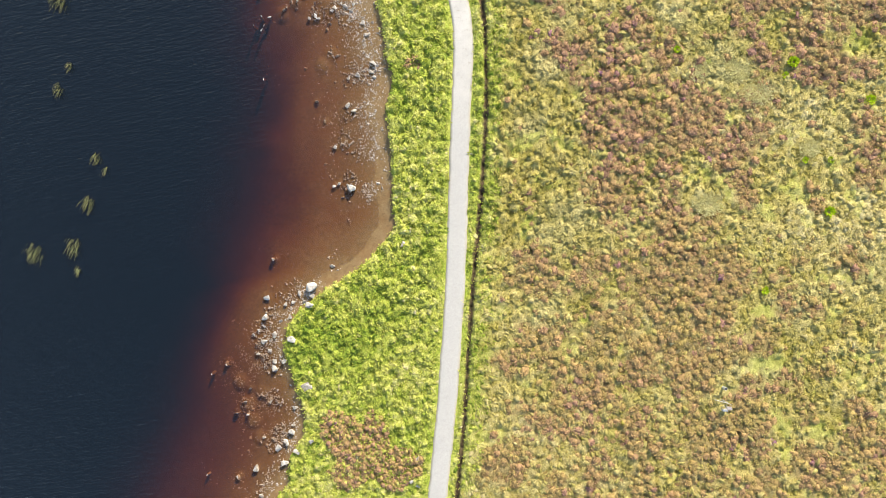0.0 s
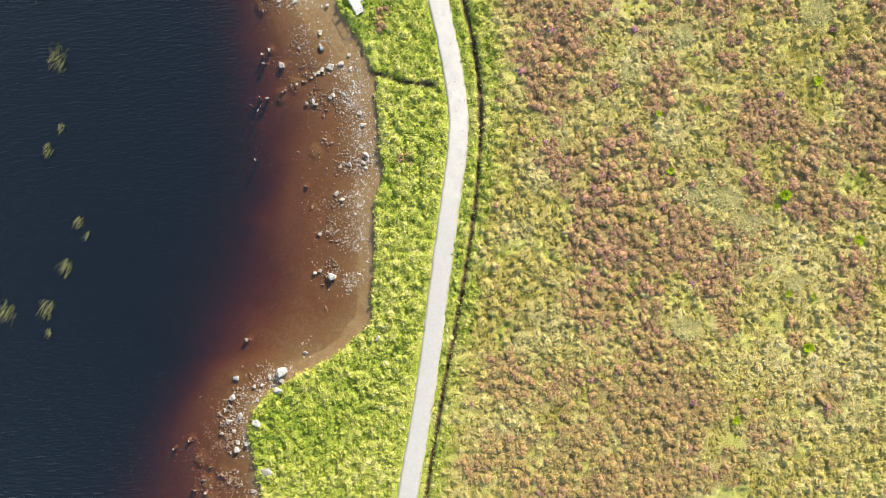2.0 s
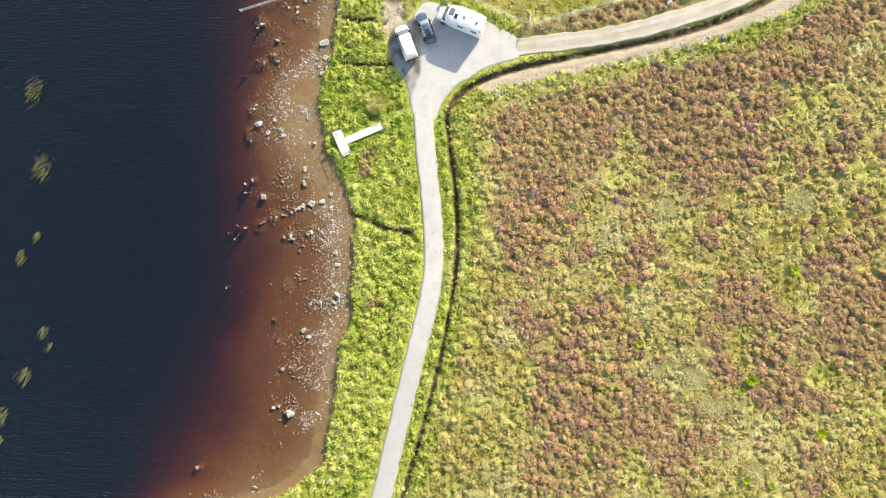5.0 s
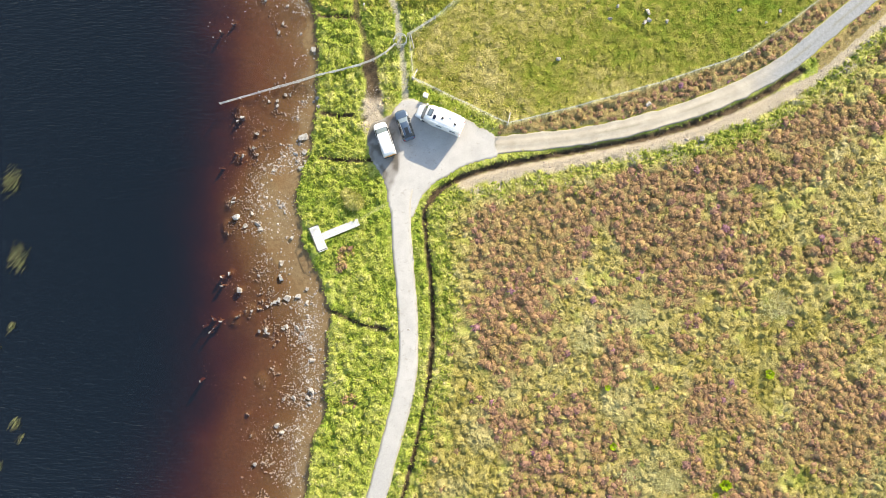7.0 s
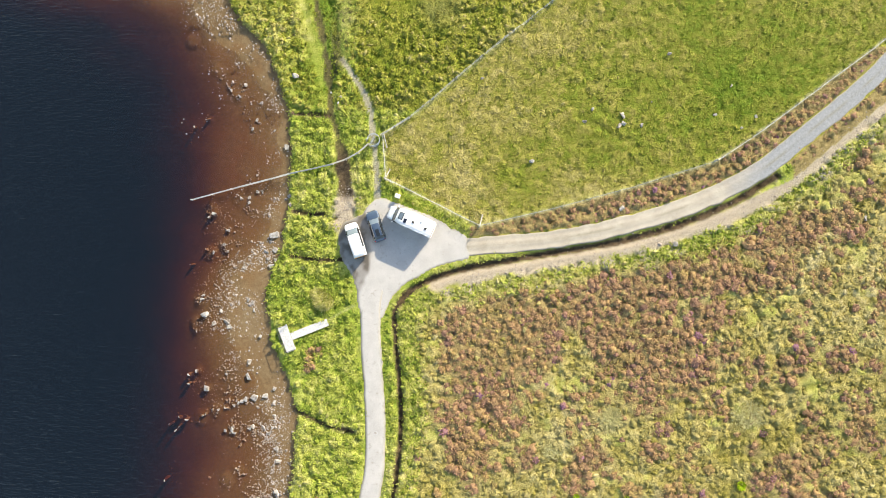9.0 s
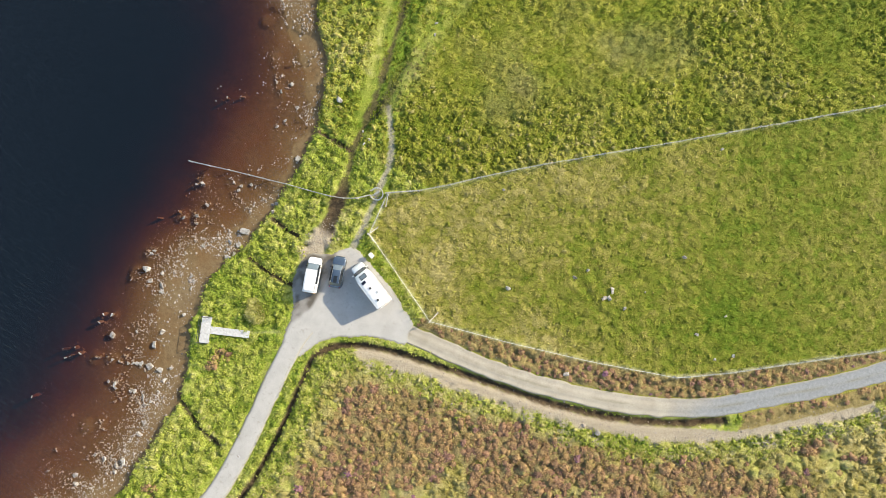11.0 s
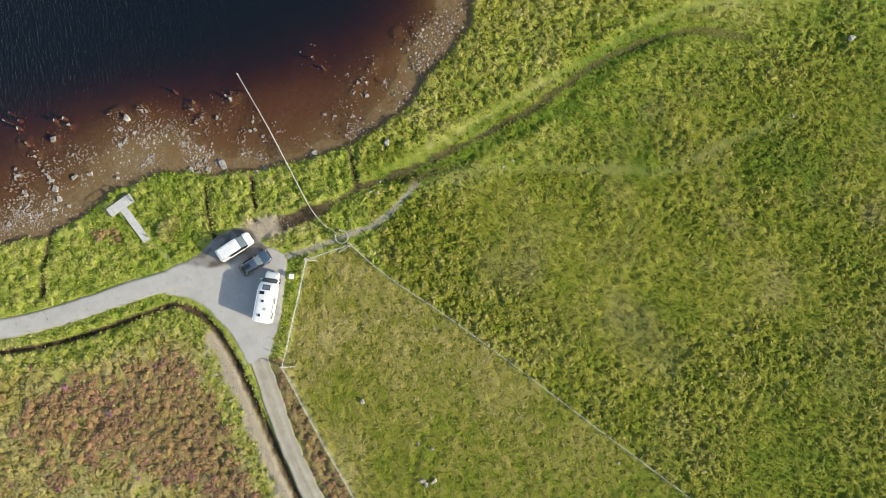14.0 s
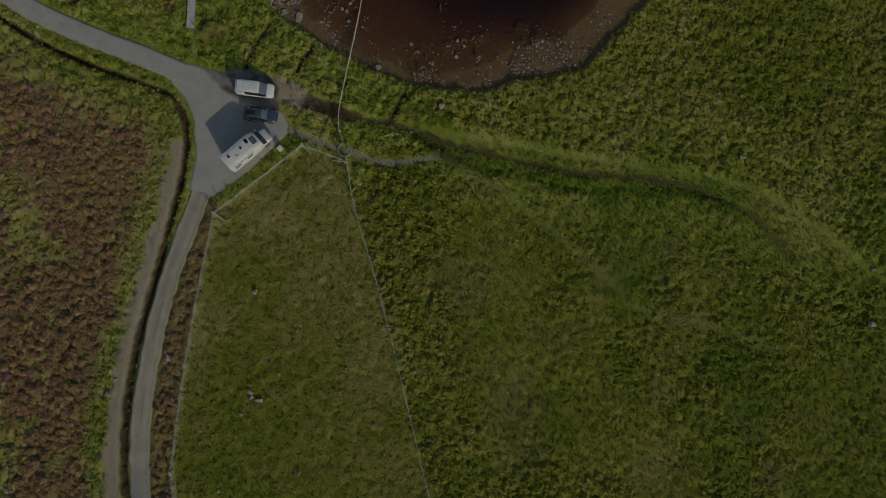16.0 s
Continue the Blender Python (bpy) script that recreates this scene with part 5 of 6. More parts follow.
# ---------------------------------------------------------------- stones
def boulder(name, seed, material):
    """A cracked, flat-sided boulder about one metre across."""
    r = random.Random(seed)
    bm = bmesh.new()
    wide, deep, tall = 0.5, r.uniform(0.3, 0.44), r.uniform(0.26, 0.38)
    for k in range(13):
        q = Vector((r.uniform(-1, 1), r.uniform(-1, 1), r.uniform(-1, 1)))
        q = q / max(abs(q.x), abs(q.y), abs(q.z)) * r.uniform(0.8, 1.0)
        bm.verts.new((q.x * wide, q.y * deep, q.z * tall))
    bmesh.ops.convex_hull(bm, input=bm.verts[:])
    bmesh.ops.delete(bm, geom=[v for v in bm.verts if not v.link_faces], context="VERTS")
    bmesh.ops.bevel(bm, geom=bm.edges[:], offset=0.03, segments=1, affect="EDGES")
    low = min(v.co.z for v in bm.verts)
    bmesh.ops.translate(bm, vec=(0, 0, -low * 0.75), verts=bm.verts)
    me = bpy.data.meshes.new(name)
    bm.to_mesh(me), bm.free()
    me.materials.append(material)
    return me


BOULDERS = [boulder("boulder", 11 + k, M_STONE) for k in range(6)]
PALE_BOULDERS = [boulder("boulder", 31 + k, M_PALE_STONE) for k in range(5)]


def lay_stones(name, rows, label, group, pale=0.3):
    rows = np.array(rows, float)
    z = ground_z(rows[:, 0], rows[:, 1])
    r = random.Random(len(rows))
    for (x, y, s), h in zip(rows, z):
        me = r.choice(PALE_BOULDERS if r.random() < pale + (0.35 if s > 0.95 else 0) else BOULDERS)
        ob = new(name, me)
        tall = max(0.8 * s, (WATER + 0.17 * s - h) / max(v.co.z for v in me.vertices))
        ob.matrix_basis = pose(x, y, h - 0.05 * s, r.uniform(-4, 4), r.uniform(-4, 4), r.uniform(0, 360)) @ Matrix.Diagonal((s * 1.12, s * 1.12, tall, 1))
        tagged(ob, label, "boulder", group)


lay_stones("boulder", POINT_STONES, "pale angular granite boulder at the grassy point", "boulders at the point")
lay_stones("boulder", SOUTH_STONES, "pale granite boulder in the southern shallows", "boulders in the southern shallows")
lay_stones("boulder", PIER_STONES, "pale granite boulder on the muddy beach", "boulders round the viewing platform")
lay_stones("boulder", ROW_STONES, "grey granite stone of a row running into the lake", "stones of the row")
lay_stones("boulder", BAY_STONES, "pale granite boulder in the shallow bay", "boulders in the bay")
lay_stones("boulder", NORTH_STONES, "grey granite boulder beside the lake fence", "boulders by the lake fence")
lay_stones("boulder", GRASS_STONES, "white lichened boulder lying in grass", "boulders in the grass", 0.6)


def pebbles(name, x, y, size, material, label):
    """Small stones, each a squat lump, joined."""
    n = len(x)
    z = ground_z(x, y)
    rise = np.maximum(size * 0.9, np.where((WATER - z < 0.28) & (size > 0.09), (WATER + 0.02 - z) * 1.6, 0.0))  # the larger ones just break the surface
    base = np.array([(1, 0, 0), (0.5, 0.87, 0), (-0.5, 0.87, 0), (-1, 0, 0), (-0.5, -0.87, 0), (0.5, -0.87, 0), (0.45, 0.2, 0.62), (-0.25, 0.42, 0.66), (-0.2, -0.45, 0.6)])
    f = np.array([(0, 1, 6), (1, 7, 6), (1, 2, 7), (2, 3, 7), (3, 8, 7), (3, 4, 8), (4, 5, 8), (5, 6, 8), (5, 0, 6), (6, 7, 8)])
    v = base[None] * (1 + rng.normal(0, 0.16, (n, 9, 3)))
    a = rng.uniform(0, math.tau, n)
    c, s = np.cos(a)[:, None], np.sin(a)[:, None]
    sx = size[:, None] * rng.uniform(0.6, 1.0, (n, 1))
    px, py = v[..., 0] * size[:, None], v[..., 1] * sx
    out = np.stack([x[:, None] + px * c - py * s, y[:, None] + px * s + py * c, z[:, None] - 0.02 + v[..., 2] * rise[:, None]], -1)
    faces = (f[None] + (np.arange(n) * 9)[:, None, None]).reshape(-1, 3)
    return tagged(mesh_object(name, out.reshape(-1, 3), faces, material), label, "stones", kind="stuff")


def pebble_places(count, reach):
    y = rng.uniform(-82, 57, count)
    off = rng.gamma(2.6, 2.5, count)
    x = shore_x(y) - off - 0.4
    clump = fbm(x, y, 2.6, 161) + 0.35 * (fbm(x, y, 12, 165) - 0.5) - 0.2 * smooth(5.5, 4, off) * smooth(-4, 0, y) * smooth(16, 12, y)
    clump = clump + 0.16 * np.exp(-(((y + 60) / 14) ** 2)) + 0.10 * np.exp(-(((y - 12) / 10) ** 2)) + 0.14 * np.exp(-(((y - 52) / 6) ** 2))
    ok = (rng.random(count) < smooth(0.52, 0.74, clump) * smooth(reach, 2, off)) & (off < reach)
    by = LAKE_STONES[rng.integers(0, len(LAKE_STONES), count // 5)]
    gx, gy = by[:, 0] + rng.normal(0, 1.1, len(by)), by[:, 1] + rng.normal(0, 1.1, len(by))
    keep = (gx < shore_x(gy) - 0.3) & (fbm(gx, gy, 3, 167) > 0.46)
    by = rng.uniform(-38, -6, count // 14)  # a gravelly band along the foot of the bank
    bx = shore_x(by) - np.abs(rng.normal(2.6, 1.3, len(by))) - 0.3
    band = fbm(bx, by, 3.5, 169) > 0.47
    ny = rng.uniform(30, 58, count // 12)  # and a shingle strip round the northern bay
    nx = shore_x(ny) - np.abs(rng.normal(1.6, 1.1, len(ny))) - 0.3
    shingle = fbm(nx, ny, 3.0, 193) + 0.2 * smooth(36, 46, ny) > 0.55
    return np.concatenate([x[ok], gx[keep], bx[band], nx[shingle]]), np.concatenate([y[ok], gy[keep], by[band], ny[shingle]])


px, py = pebble_places(40000, 13.0)
clump = np.array(COBBLE_CLUMPS)[rng.integers(0, len(COBBLE_CLUMPS), 950)]
cx, cy = (clump + rng.normal(0, 1.0, clump.shape) * rng.uniform(0.3, 1.5, (len(clump), 1))).T
dry = cx < shore_x(cy) - 0.4
pebbles("shore_cobbles", cx[dry], cy[dry], np.minimum(0.06 + rng.gamma(1.5, 0.038, dry.sum()), 0.30), M_PEBBLE, "pale pinkish cobbles lying in loose clusters in the shallows")
pebbles("shore_pebbles", px, py, np.minimum(0.04 + rng.gamma(1.4, 0.034, px.shape), 0.3), M_PEBBLE, "pale pebbles and cobbles strewn over the muddy shore")
tx = np.concatenate([sand[rng.integers(4, len(sand), 1900)] + rng.normal(0, 1.0, (1900, 2)) + (0.3, -0.6), track[rng.integers(0, 100, 400)] + rng.normal(0, 0.9, (400, 2)),
                     np.array([(-11.5, 22.5)]) + rng.normal(0, 1, (260, 2)) * (0.8, 1.7)])
pebbles("bank_stones", tx[:, 0], tx[:, 1], 0.03 + rng.gamma(1.5, 0.025, len(tx)), M_PEBBLE, "pale stones on the bare trackside bank")


# ---------------------------------------------------------------- plants that stand alone
def blades_thing(name, place, material, count, radius, length, width, lift, lean, label, category, group, seed, dome=0.0, stray=0.0):
    """A clump of blades as one thing, its base at the given place."""
    r = np.random.default_rng(seed)
    rad = np.sqrt(r.random(count))
    a = r.uniform(0, math.tau, count)
    bx, by = np.cos(a) * rad * radius[0], np.sin(a) * rad * radius[1]
    bx, by = bx + r.normal(0, stray, count) * radius[0], by + r.normal(0, stray, count) * radius[1]
    el = r.uniform(*lift, count)
    az = a + r.normal(0, 0.4, count)
    d = np.stack([np.cos(az) * np.cos(el) + lean[0], np.sin(az) * np.cos(el) + lean[1], np.sin(el)], 1)
    ln = r.uniform(*length, count)[:, None]
    w = r.uniform(*width, count)[:, None]
    s = np.stack([-d[:, 1], d[:, 0], 0 * az], 1) / np.hypot(d[:, 0], d[:, 1])[:, None]
    b = np.stack([bx, by, dome * (1 - rad ** 2) * (0.75 + 0.5 * vnoise(bx, by, 0.6, seed))], 1)
    v = np.stack([b - s * w * 0.4, b + s * w * 0.4, b + d * ln * 0.55 + s * w, b + d * ln * (1.05, 1.05, 0.85), b + d * ln * 0.55 - s * w], 1)
    k = np.arange(count)[:, None] * 5
    faces = np.concatenate([k + [0, 1, 2], k + [0, 2, 4], k + [4, 2, 3]], 0)
    ob = mesh_object(name, v.reshape(-1, 3), faces, material, {"tone": np.repeat(r.random(count), 5)})
    ob.location = place
    return tagged(ob, label, category, group)


FERNS = [(44.5, -15.7, 0.6), (38.1, -31.1, 0.75), (36.8, -32.7, 0.5), (22.5, -25.8, 0.5), (21.7, -17.6, 0.4), (28.7, -17.5, 0.4), (38.2, -31.1, 0.55), (47.7, -38.7, 0.75), (36.9, -45.0, 0.45), (40.5, -45.8, 0.45), (38.8, -52.9, 0.75), (27.5, -61.9, 0.55)]
for k, (x, y, s) in enumerate(FERNS):
    blades_thing("fern", (x, y, float(ground_z(x, y)[0]) + 0.08), M_FERN, 130, (0.75 * s, 0.75 * s), (0.4 * s, 0.8 * s), (0.08 * s, 0.16 * s), (0.25, 1.3), (0, 0), "vivid yellow-green fern clump among heather", "fern", "ferns on the moor", k)
REEDS = [(-62.7, 11.6, 1.55), (-61.6, 0.7, 1.55), (-62.3, -9.1, 0.5), (-64.5, -11.9, 0.8), (-61.5, -22.7, 0.7), (-60.6, -24.7, 0.35), (-64.1, -28.8, 1.0), (-67.5, -34.2, 1.1), (-67.7, -37.8, 0.4), (-73.3, -34.1, 1.2)]
for k, (x, y, s) in enumerate(REEDS):
    blades_thing("reed_clump", (x, y + 0.35, WATER - 0.2), M_REED, int(62 * s ** 1.5) + 4, (0.62 * s, 0.85 * s), (0.8, 1.35), (0.014, 0.026), (1.40, 1.54), (-0.20, -0.95), "sparse dull yellow-green reeds leaning together out of dark water", "reeds", "reeds in the lake", 40 + k, 0.0, 0.36)
SHRUBS = [(24.8, -29.4, 1.9), (30.2, -30.5, 2.1), (32.4, -34.4, 2.2), (26.5, -6.9, 1.7), (45.8, -6.1, 2.3), (22.7, -20.5, 2.0), (18.5, -11.4, 1.6), (22.2, -48.1, 2.0), (37.9, -43.6, 1.5)]
for k, (x, y, s) in enumerate(SHRUBS):
    blades_thing("willow_shrub", (x, y, float(ground_z(x, y)[0]) - 0.02), M_SHRUB, int(520 * s), (s * 0.85, s * 0.7), (0.14, 0.34), (0.035, 0.07), (0.05, 0.8), (0, 0), "low spreading grey-green willow shrub on the moor", "shrub", "shrubs on the moor", 70 + k, 0.34, 0.24)
for k, (x, y, s) in enumerate(((-13.9, 8.6, 1.2), (-14.8, 9.6, 0.9))):
    blades_thing("grass_mound", (x, y, float(ground_z(x, y)[0]) - 0.02), M_REEDY, int(700 * s), (1.05 * s, 0.9 * s), (0.25, 0.6), (0.03, 0.06), (0.1, 1.2), (-0.25, -0.25), "pale yellow-green tussock heaped beside the platform path", "grass", "tussocks by the platform", 90 + k, 0.6)


# ---------------------------------------------------------------- fences
def fence(name, line, spacing, height, wires, label, rails=0, post_r=0.06, post_material=M_WOOD, seed=1, wire_r=0.012, level=None, wire_material=M_WIRE):
    """Posts, each its own part, and the wires or rails between them."""
    r = random.Random(seed)
    seg = np.hypot(*np.diff(line, axis=0).T)
    run = np.concatenate([[0], np.cumsum(seg)])
    count = max(2, int(run[-1] / spacing) + 1)
    at = np.linspace(0, run[-1], count)
    px, py = np.interp(at, run, line[:, 0]), np.interp(at, run, line[:, 1])
    pz = ground_z(px, py)
    base = thing(name, pose(px[0], py[0], pz[0]), label, "fence")
    inv = base.matrix_basis.inverted()
    proto = tube((0, 0, -0.3), (0, 0, height), post_r, 7, post_r * 0.9)
    bmesh.ops.recalc_face_normals(proto, faces=proto.faces[:])
    me = bpy.data.meshes.new("post")
    proto.to_mesh(me), proto.free()
    me.materials.append(post_material)
    tops = []
    for x, y, z in zip(px, py, pz):
        z = z if level is None else max(z, level)
        ob = new("post", me)
        ob.parent = base
        ob.matrix_basis = inv @ pose(x, y, z, r.uniform(-3, 3), r.uniform(-3, 3), r.uniform(0, 90))
        tops.append((x, y, z))
    for k in range(wires):
        h = height * (0.25 + 0.7 * k / max(wires - 1, 1))
        pts = [inv @ Vector((x, y, z + h + r.uniform(-0.015, 0.015))) for x, y, z in tops]
        part("wire", sweep(pts, wire_r, 4), wire_material, base)
    for k in range(rails):
        h = height * (0.45 + 0.5 * k / max(rails - 1, 1))
        for (a, b) in zip(tops[:-1], tops[1:]):
            va, vb = inv @ Vector((a[0], a[1], a[2] + h)), inv @ Vector((b[0], b[1], b[2] + h))
            d = vb - va
            part("rail", box(d.length + 0.1, 0.05, 0.11, (va + vb) / 2, 0.012, d.to_track_quat("X", "Z").to_matrix().to_4x4()), M_PALE_WOOD, base)
    return base


def strainer(x, y, angle, label):
    """A thick end post with a slanting stay."""
    z = float(ground_z(x, y)[0])
    t = thing("strainer_post", pose(x, y, z, 0, 0, angle), label, "fence post", "strainer posts of the field fence")
    part("post", tube((0, 0, -0.3), (0, 0, 1.25), 0.10, 10, 0.095), M_PALE_WOOD, t)
    part("stay", tube((1.55, 0, -0.05), (0.06, 0, 0.95), 0.065, 8), M_PALE_WOOD, t)
    part("stay_block", box(0.3, 0.2, 0.12, (1.6, 0, 0.0), 0.02), M_WOOD, t)


lake_run = fence_lake
split = int(np.argmin(np.hypot(lake_run[:, 0] + 19.6, lake_run[:, 1] - 26.4)))
split2 = int(np.argmin(np.hypot(lake_run[:, 0] + 13.2, lake_run[:, 1] - 28.0)))
fence("lake_fence", lake_run[: split + 1], 2.9, 1.05, 4, "weathered post and wire fence running out into the lake", 0, 0.085, M_PALE_WOOD, 3, 0.032, WATER - 0.35, M_PALE_WIRE)
fence("bank_fence", lake_run[split: split2 + 1], 2.1, 1.05, 5, "weathered post and wire fence crossing the grassy bank", 0, 0.08, M_PALE_WOOD, 4, 0.036, None, M_PALE_WIRE)
fence("rail_fence", lake_run[split2:], 1.9, 1.1, 2, "bleached timber rail fence beside the round gate", 3, 0.07, M_PALE_WOOD, 5, 0.01)
fence("far_fence", fence_far, 4.3, 1.1, 3, "grey post and wire stock fence across the pasture", 0, 0.09, M_WOOD, 6, 0.019, None, M_PALE_WIRE)
for k, (a, b) in enumerate(((0, 1), (1, 2), (2, 5), (5, 10))):
    line = fence_field[a: b + 1]
    dense_line = np.concatenate([np.linspace(p, q, 8)[:-1] for p, q in zip(line[:-1], line[1:])] + [line[-1:]])
    fence("field_fence", dense_line, 1.95, 1.05, 5, "weathered post and wire fence round the grazed field", 0, 0.055, M_WOOD, 7 + k, 0.011, None, M_PALE_WIRE)
fence("gate_rail_fence", np.array([(-6.45, 32.2), (-4.6, 33.45), (-2.6, 34.8)]), 1.6, 1.1, 0, "bleached timber rails next to the round gate", 2, 0.07, M_PALE_WOOD, 15)
strainer(-5.65, 25.95, 70, "bleached timber strainer post with a stay in the field corner")
strainer(-5.72, 26.05, -27, "bleached timber strainer post with a stay in the field corner")
strainer(7.75, 19.55, 75, "bleached timber strainer post with a stay by the track")
strainer(41.0, 29.5, 25, "bleached timber strainer post with a stay by the track bend")
strainer(-6.0, 32.2, -75, "bleached timber strainer post with a stay by the gate")


def kissing_gate():
    """A round steel kissing gate."""
    x, y = -7.45, 31.5
    z = float(ground_z(x, y)[0])
    t = thing("kissing_gate", pose(x, y, z, 0, 0, 32), "round galvanised steel kissing gate on the footpath", "gate")
    ring = [(0.86 * math.cos(a), 0.86 * math.sin(a)) for a in np.linspace(-math.pi * 0.80, math.pi * 0.80, 26)]
    for h in (0.25, 0.62, 1.05):
        part("hoop", sweep([(u, v, h) for u, v in ring], 0.06 if h > 1 else 0.025, 6), M_METAL, t)
    for k in range(0, 26, 5):
        part("upright", tube((ring[k][0], ring[k][1], -0.2), (ring[k][0], ring[k][1], 1.06), 0.028, 6), M_METAL, t)
    leaf = part("gate_leaf", tube((-0.78, -0.25, 0.1), (-0.78, -0.25, 1.15), 0.03, 8), M_METAL, t)
    for h in (0.2, 0.5, 0.8, 1.1):
        part("bar", tube((-0.78, -0.25, h), (0.30, 0.35, h), 0.02, 6), M_METAL, leaf)
    part("bar", tube((0.30, 0.35, 0.15), (0.30, 0.35, 1.12), 0.025, 6), M_METAL, leaf)
    part("gate_post", box(0.14, 0.14, 1.45, (-0.86, -0.42, 0.55), 0.02), M_PALE_WOOD, t)
    part("gate_post", box(0.14, 0.14, 1.45, (-0.86, 0.52, 0.55), 0.02), M_PALE_WOOD, t)


kissing_gate()


# ---------------------------------------------------------------- viewing platform
def platform():
    """A T-shaped boarded viewing platform with rails round its head."""
    z0 = 0.66
    t = thing("viewing_platform", pose(-18.95, 3.25, 0.0, 0, 0, 22.5), "silvered timber T-shaped viewing platform above the beach", "platform")
    # head: across the local y, boards along it; the gangway runs off along +x
    r = random.Random(4)
    bm = bmesh.new()
    for k in range(9):
        w = 1.36 / 9
        box(w - 0.012, 3.72 + r.uniform(-0.02, 0.02), 0.045, (-0.68 + w * (k + 0.5), 0, z0 + r.uniform(-0.004, 0.004)), 0.006, None, bm)
    part("head_boards", bm, M_DECK, t)
    bm = bmesh.new()
    for k in range(34):
        box(0.148, 1.02 + r.uniform(-0.02, 0.02), 0.045, (0.70 + 0.16 * (k + 0.5), 0.05, z0 - 0.01 - 0.004 * k + r.uniform(-0.004, 0.004)), 0.006, None, bm)
    part("gangway_boards", bm, M_DECK, t)
    for y in (-0.42, 0.5):
        part("bearer", box(5.5, 0.09, 0.16, (3.4, y, z0 - 0.17), 0.01, Matrix.Rotation(radians(1.4), 4, "Y")), M_WOOD, t)
    for x in (-0.55, 0.55):
        part("bearer", box(0.1, 3.6, 0.18, (x, 0, z0 - 0.12), 0.01), M_WOOD, t)
    for x in (-0.55, 0.55):
        for y in (-1.6, 0, 1.6):
            part("leg", box(0.14, 0.14, 1.3, (x, y, z0 - 0.85), 0.015), M_WOOD, t)
    posts = [(-0.64, -1.78), (-0.64, -0.6), (-0.64, 0.6), (-0.64, 1.78), (0.62, -1.78), (0.62, 1.78)]
    for x, y in posts:
        part("rail_post", box(0.07, 0.07, 1.12, (x, y, z0 + 0.56), 0.01), M_DARK_STEEL, t)
    for h in (0.5, 1.1):
        part("rail", box(0.05, 3.62, 0.05, (-0.64, 0, z0 + h), 0.008), M_DARK_STEEL, t)
        for y in (-1.78, 1.78):
            part("rail", box(1.3, 0.05, 0.05, (0, y, z0 + h), 0.008), M_DARK_STEEL, t)


platform()


# ---------------------------------------------------------------- vehicles
def shell(stations, rule, mats, root):
    """A vehicle's skin lofted over cross sections; rule(i, k) names the part that a patch belongs to."""
    rows = []
    for x, prof in stations:
        rows.append([(x, w, z) for w, z in prof] + [(x, -w, z) for w, z in reversed(prof)])
    n = len(rows[0])
    half = n // 2
    made = {}
    for i in range(len(rows) - 1):
        for k in range(n - 1):
            mirror = k if k < half else n - 2 - k
            name = rule(i, mirror)
            key = (name, k < half) if name == "side_window" else (name, True)
            made.setdefault(key, []).append([rows[i][k], rows[i][k + 1], rows[i + 1][k + 1], rows[i + 1][k]])
    for key in (("body", True),):
        made[key].append(rows[0][::-1])
        made[key].append(rows[-1])
        for i in range(len(rows) - 1):
            made[key].append([rows[i][0], rows[i + 1][0], rows[i + 1][-1], rows[i][-1]])
    for (name, _), faces in made.items():
        bm = bmesh.new()
        for f in faces:
            bm.faces.new([bm.verts.new(v) for v in f])
        bmesh.ops.remove_doubles(bm, verts=bm.verts, dist=0.0005)
        bmesh.ops.dissolve_degenerate(bm, edges=bm.edges[:], dist=0.0005)
        part(name, bm, mats[name], root, "", True)


def wheel(root, x, y, r, w):
    t = bmesh.new()
    side = 1 if y > 0 else -1
    prof = [(r * 0.62, -w / 2), (r * 0.92, -w / 2), (r, -w * 0.36), (r, w * 0.36), (r * 0.92, w / 2), (r * 0.62, w / 2)]
    seg = 20
    rings = [[t.verts.new((x + rr * math.cos(a * math.tau / seg), y + yy, r + rr * math.sin(a * math.tau / seg))) for rr, yy in prof] for a in range(seg)]
    for a in range(seg):
        for k in range(len(prof)):
            t.faces.new((rings[a][k], rings[a][(k + 1) % 6], rings[(a + 1) % seg][(k + 1) % 6], rings[(a + 1) % seg][k]))
    tyre = part("wheel", t, M_TYRE, root, "", True)
    part("rim", tube((x, y - side * w * 0.2, r), (x, y + side * w * 0.42, r), r * 0.62, 16), M_RIM, tyre)


def profile(w_low, w, z_low, belt, w_roof, roof, crown=0.03):
    """Half a cross section from the sill up to the middle of the roof."""
    return [(w_low, z_low), (w, z_low + 0.18), (w, belt - 0.1), (w - 0.04, belt), (w_roof, roof - 0.05), (w_roof - 0.10, roof), (w_roof * 0.45, roof + crown), (0.0, roof + crown * 1.2)]


def bonnet(w_low, w, z_low, top, crown=0.03):
    return [(w_low, z_low), (w, z_low + 0.18), (w, top - 0.16), (w - 0.03, top - 0.08), (w - 0.12, top - 0.02), (w - 0.22, top), (w * 0.45, top + crown), (0.0, top + crown * 1.2)]


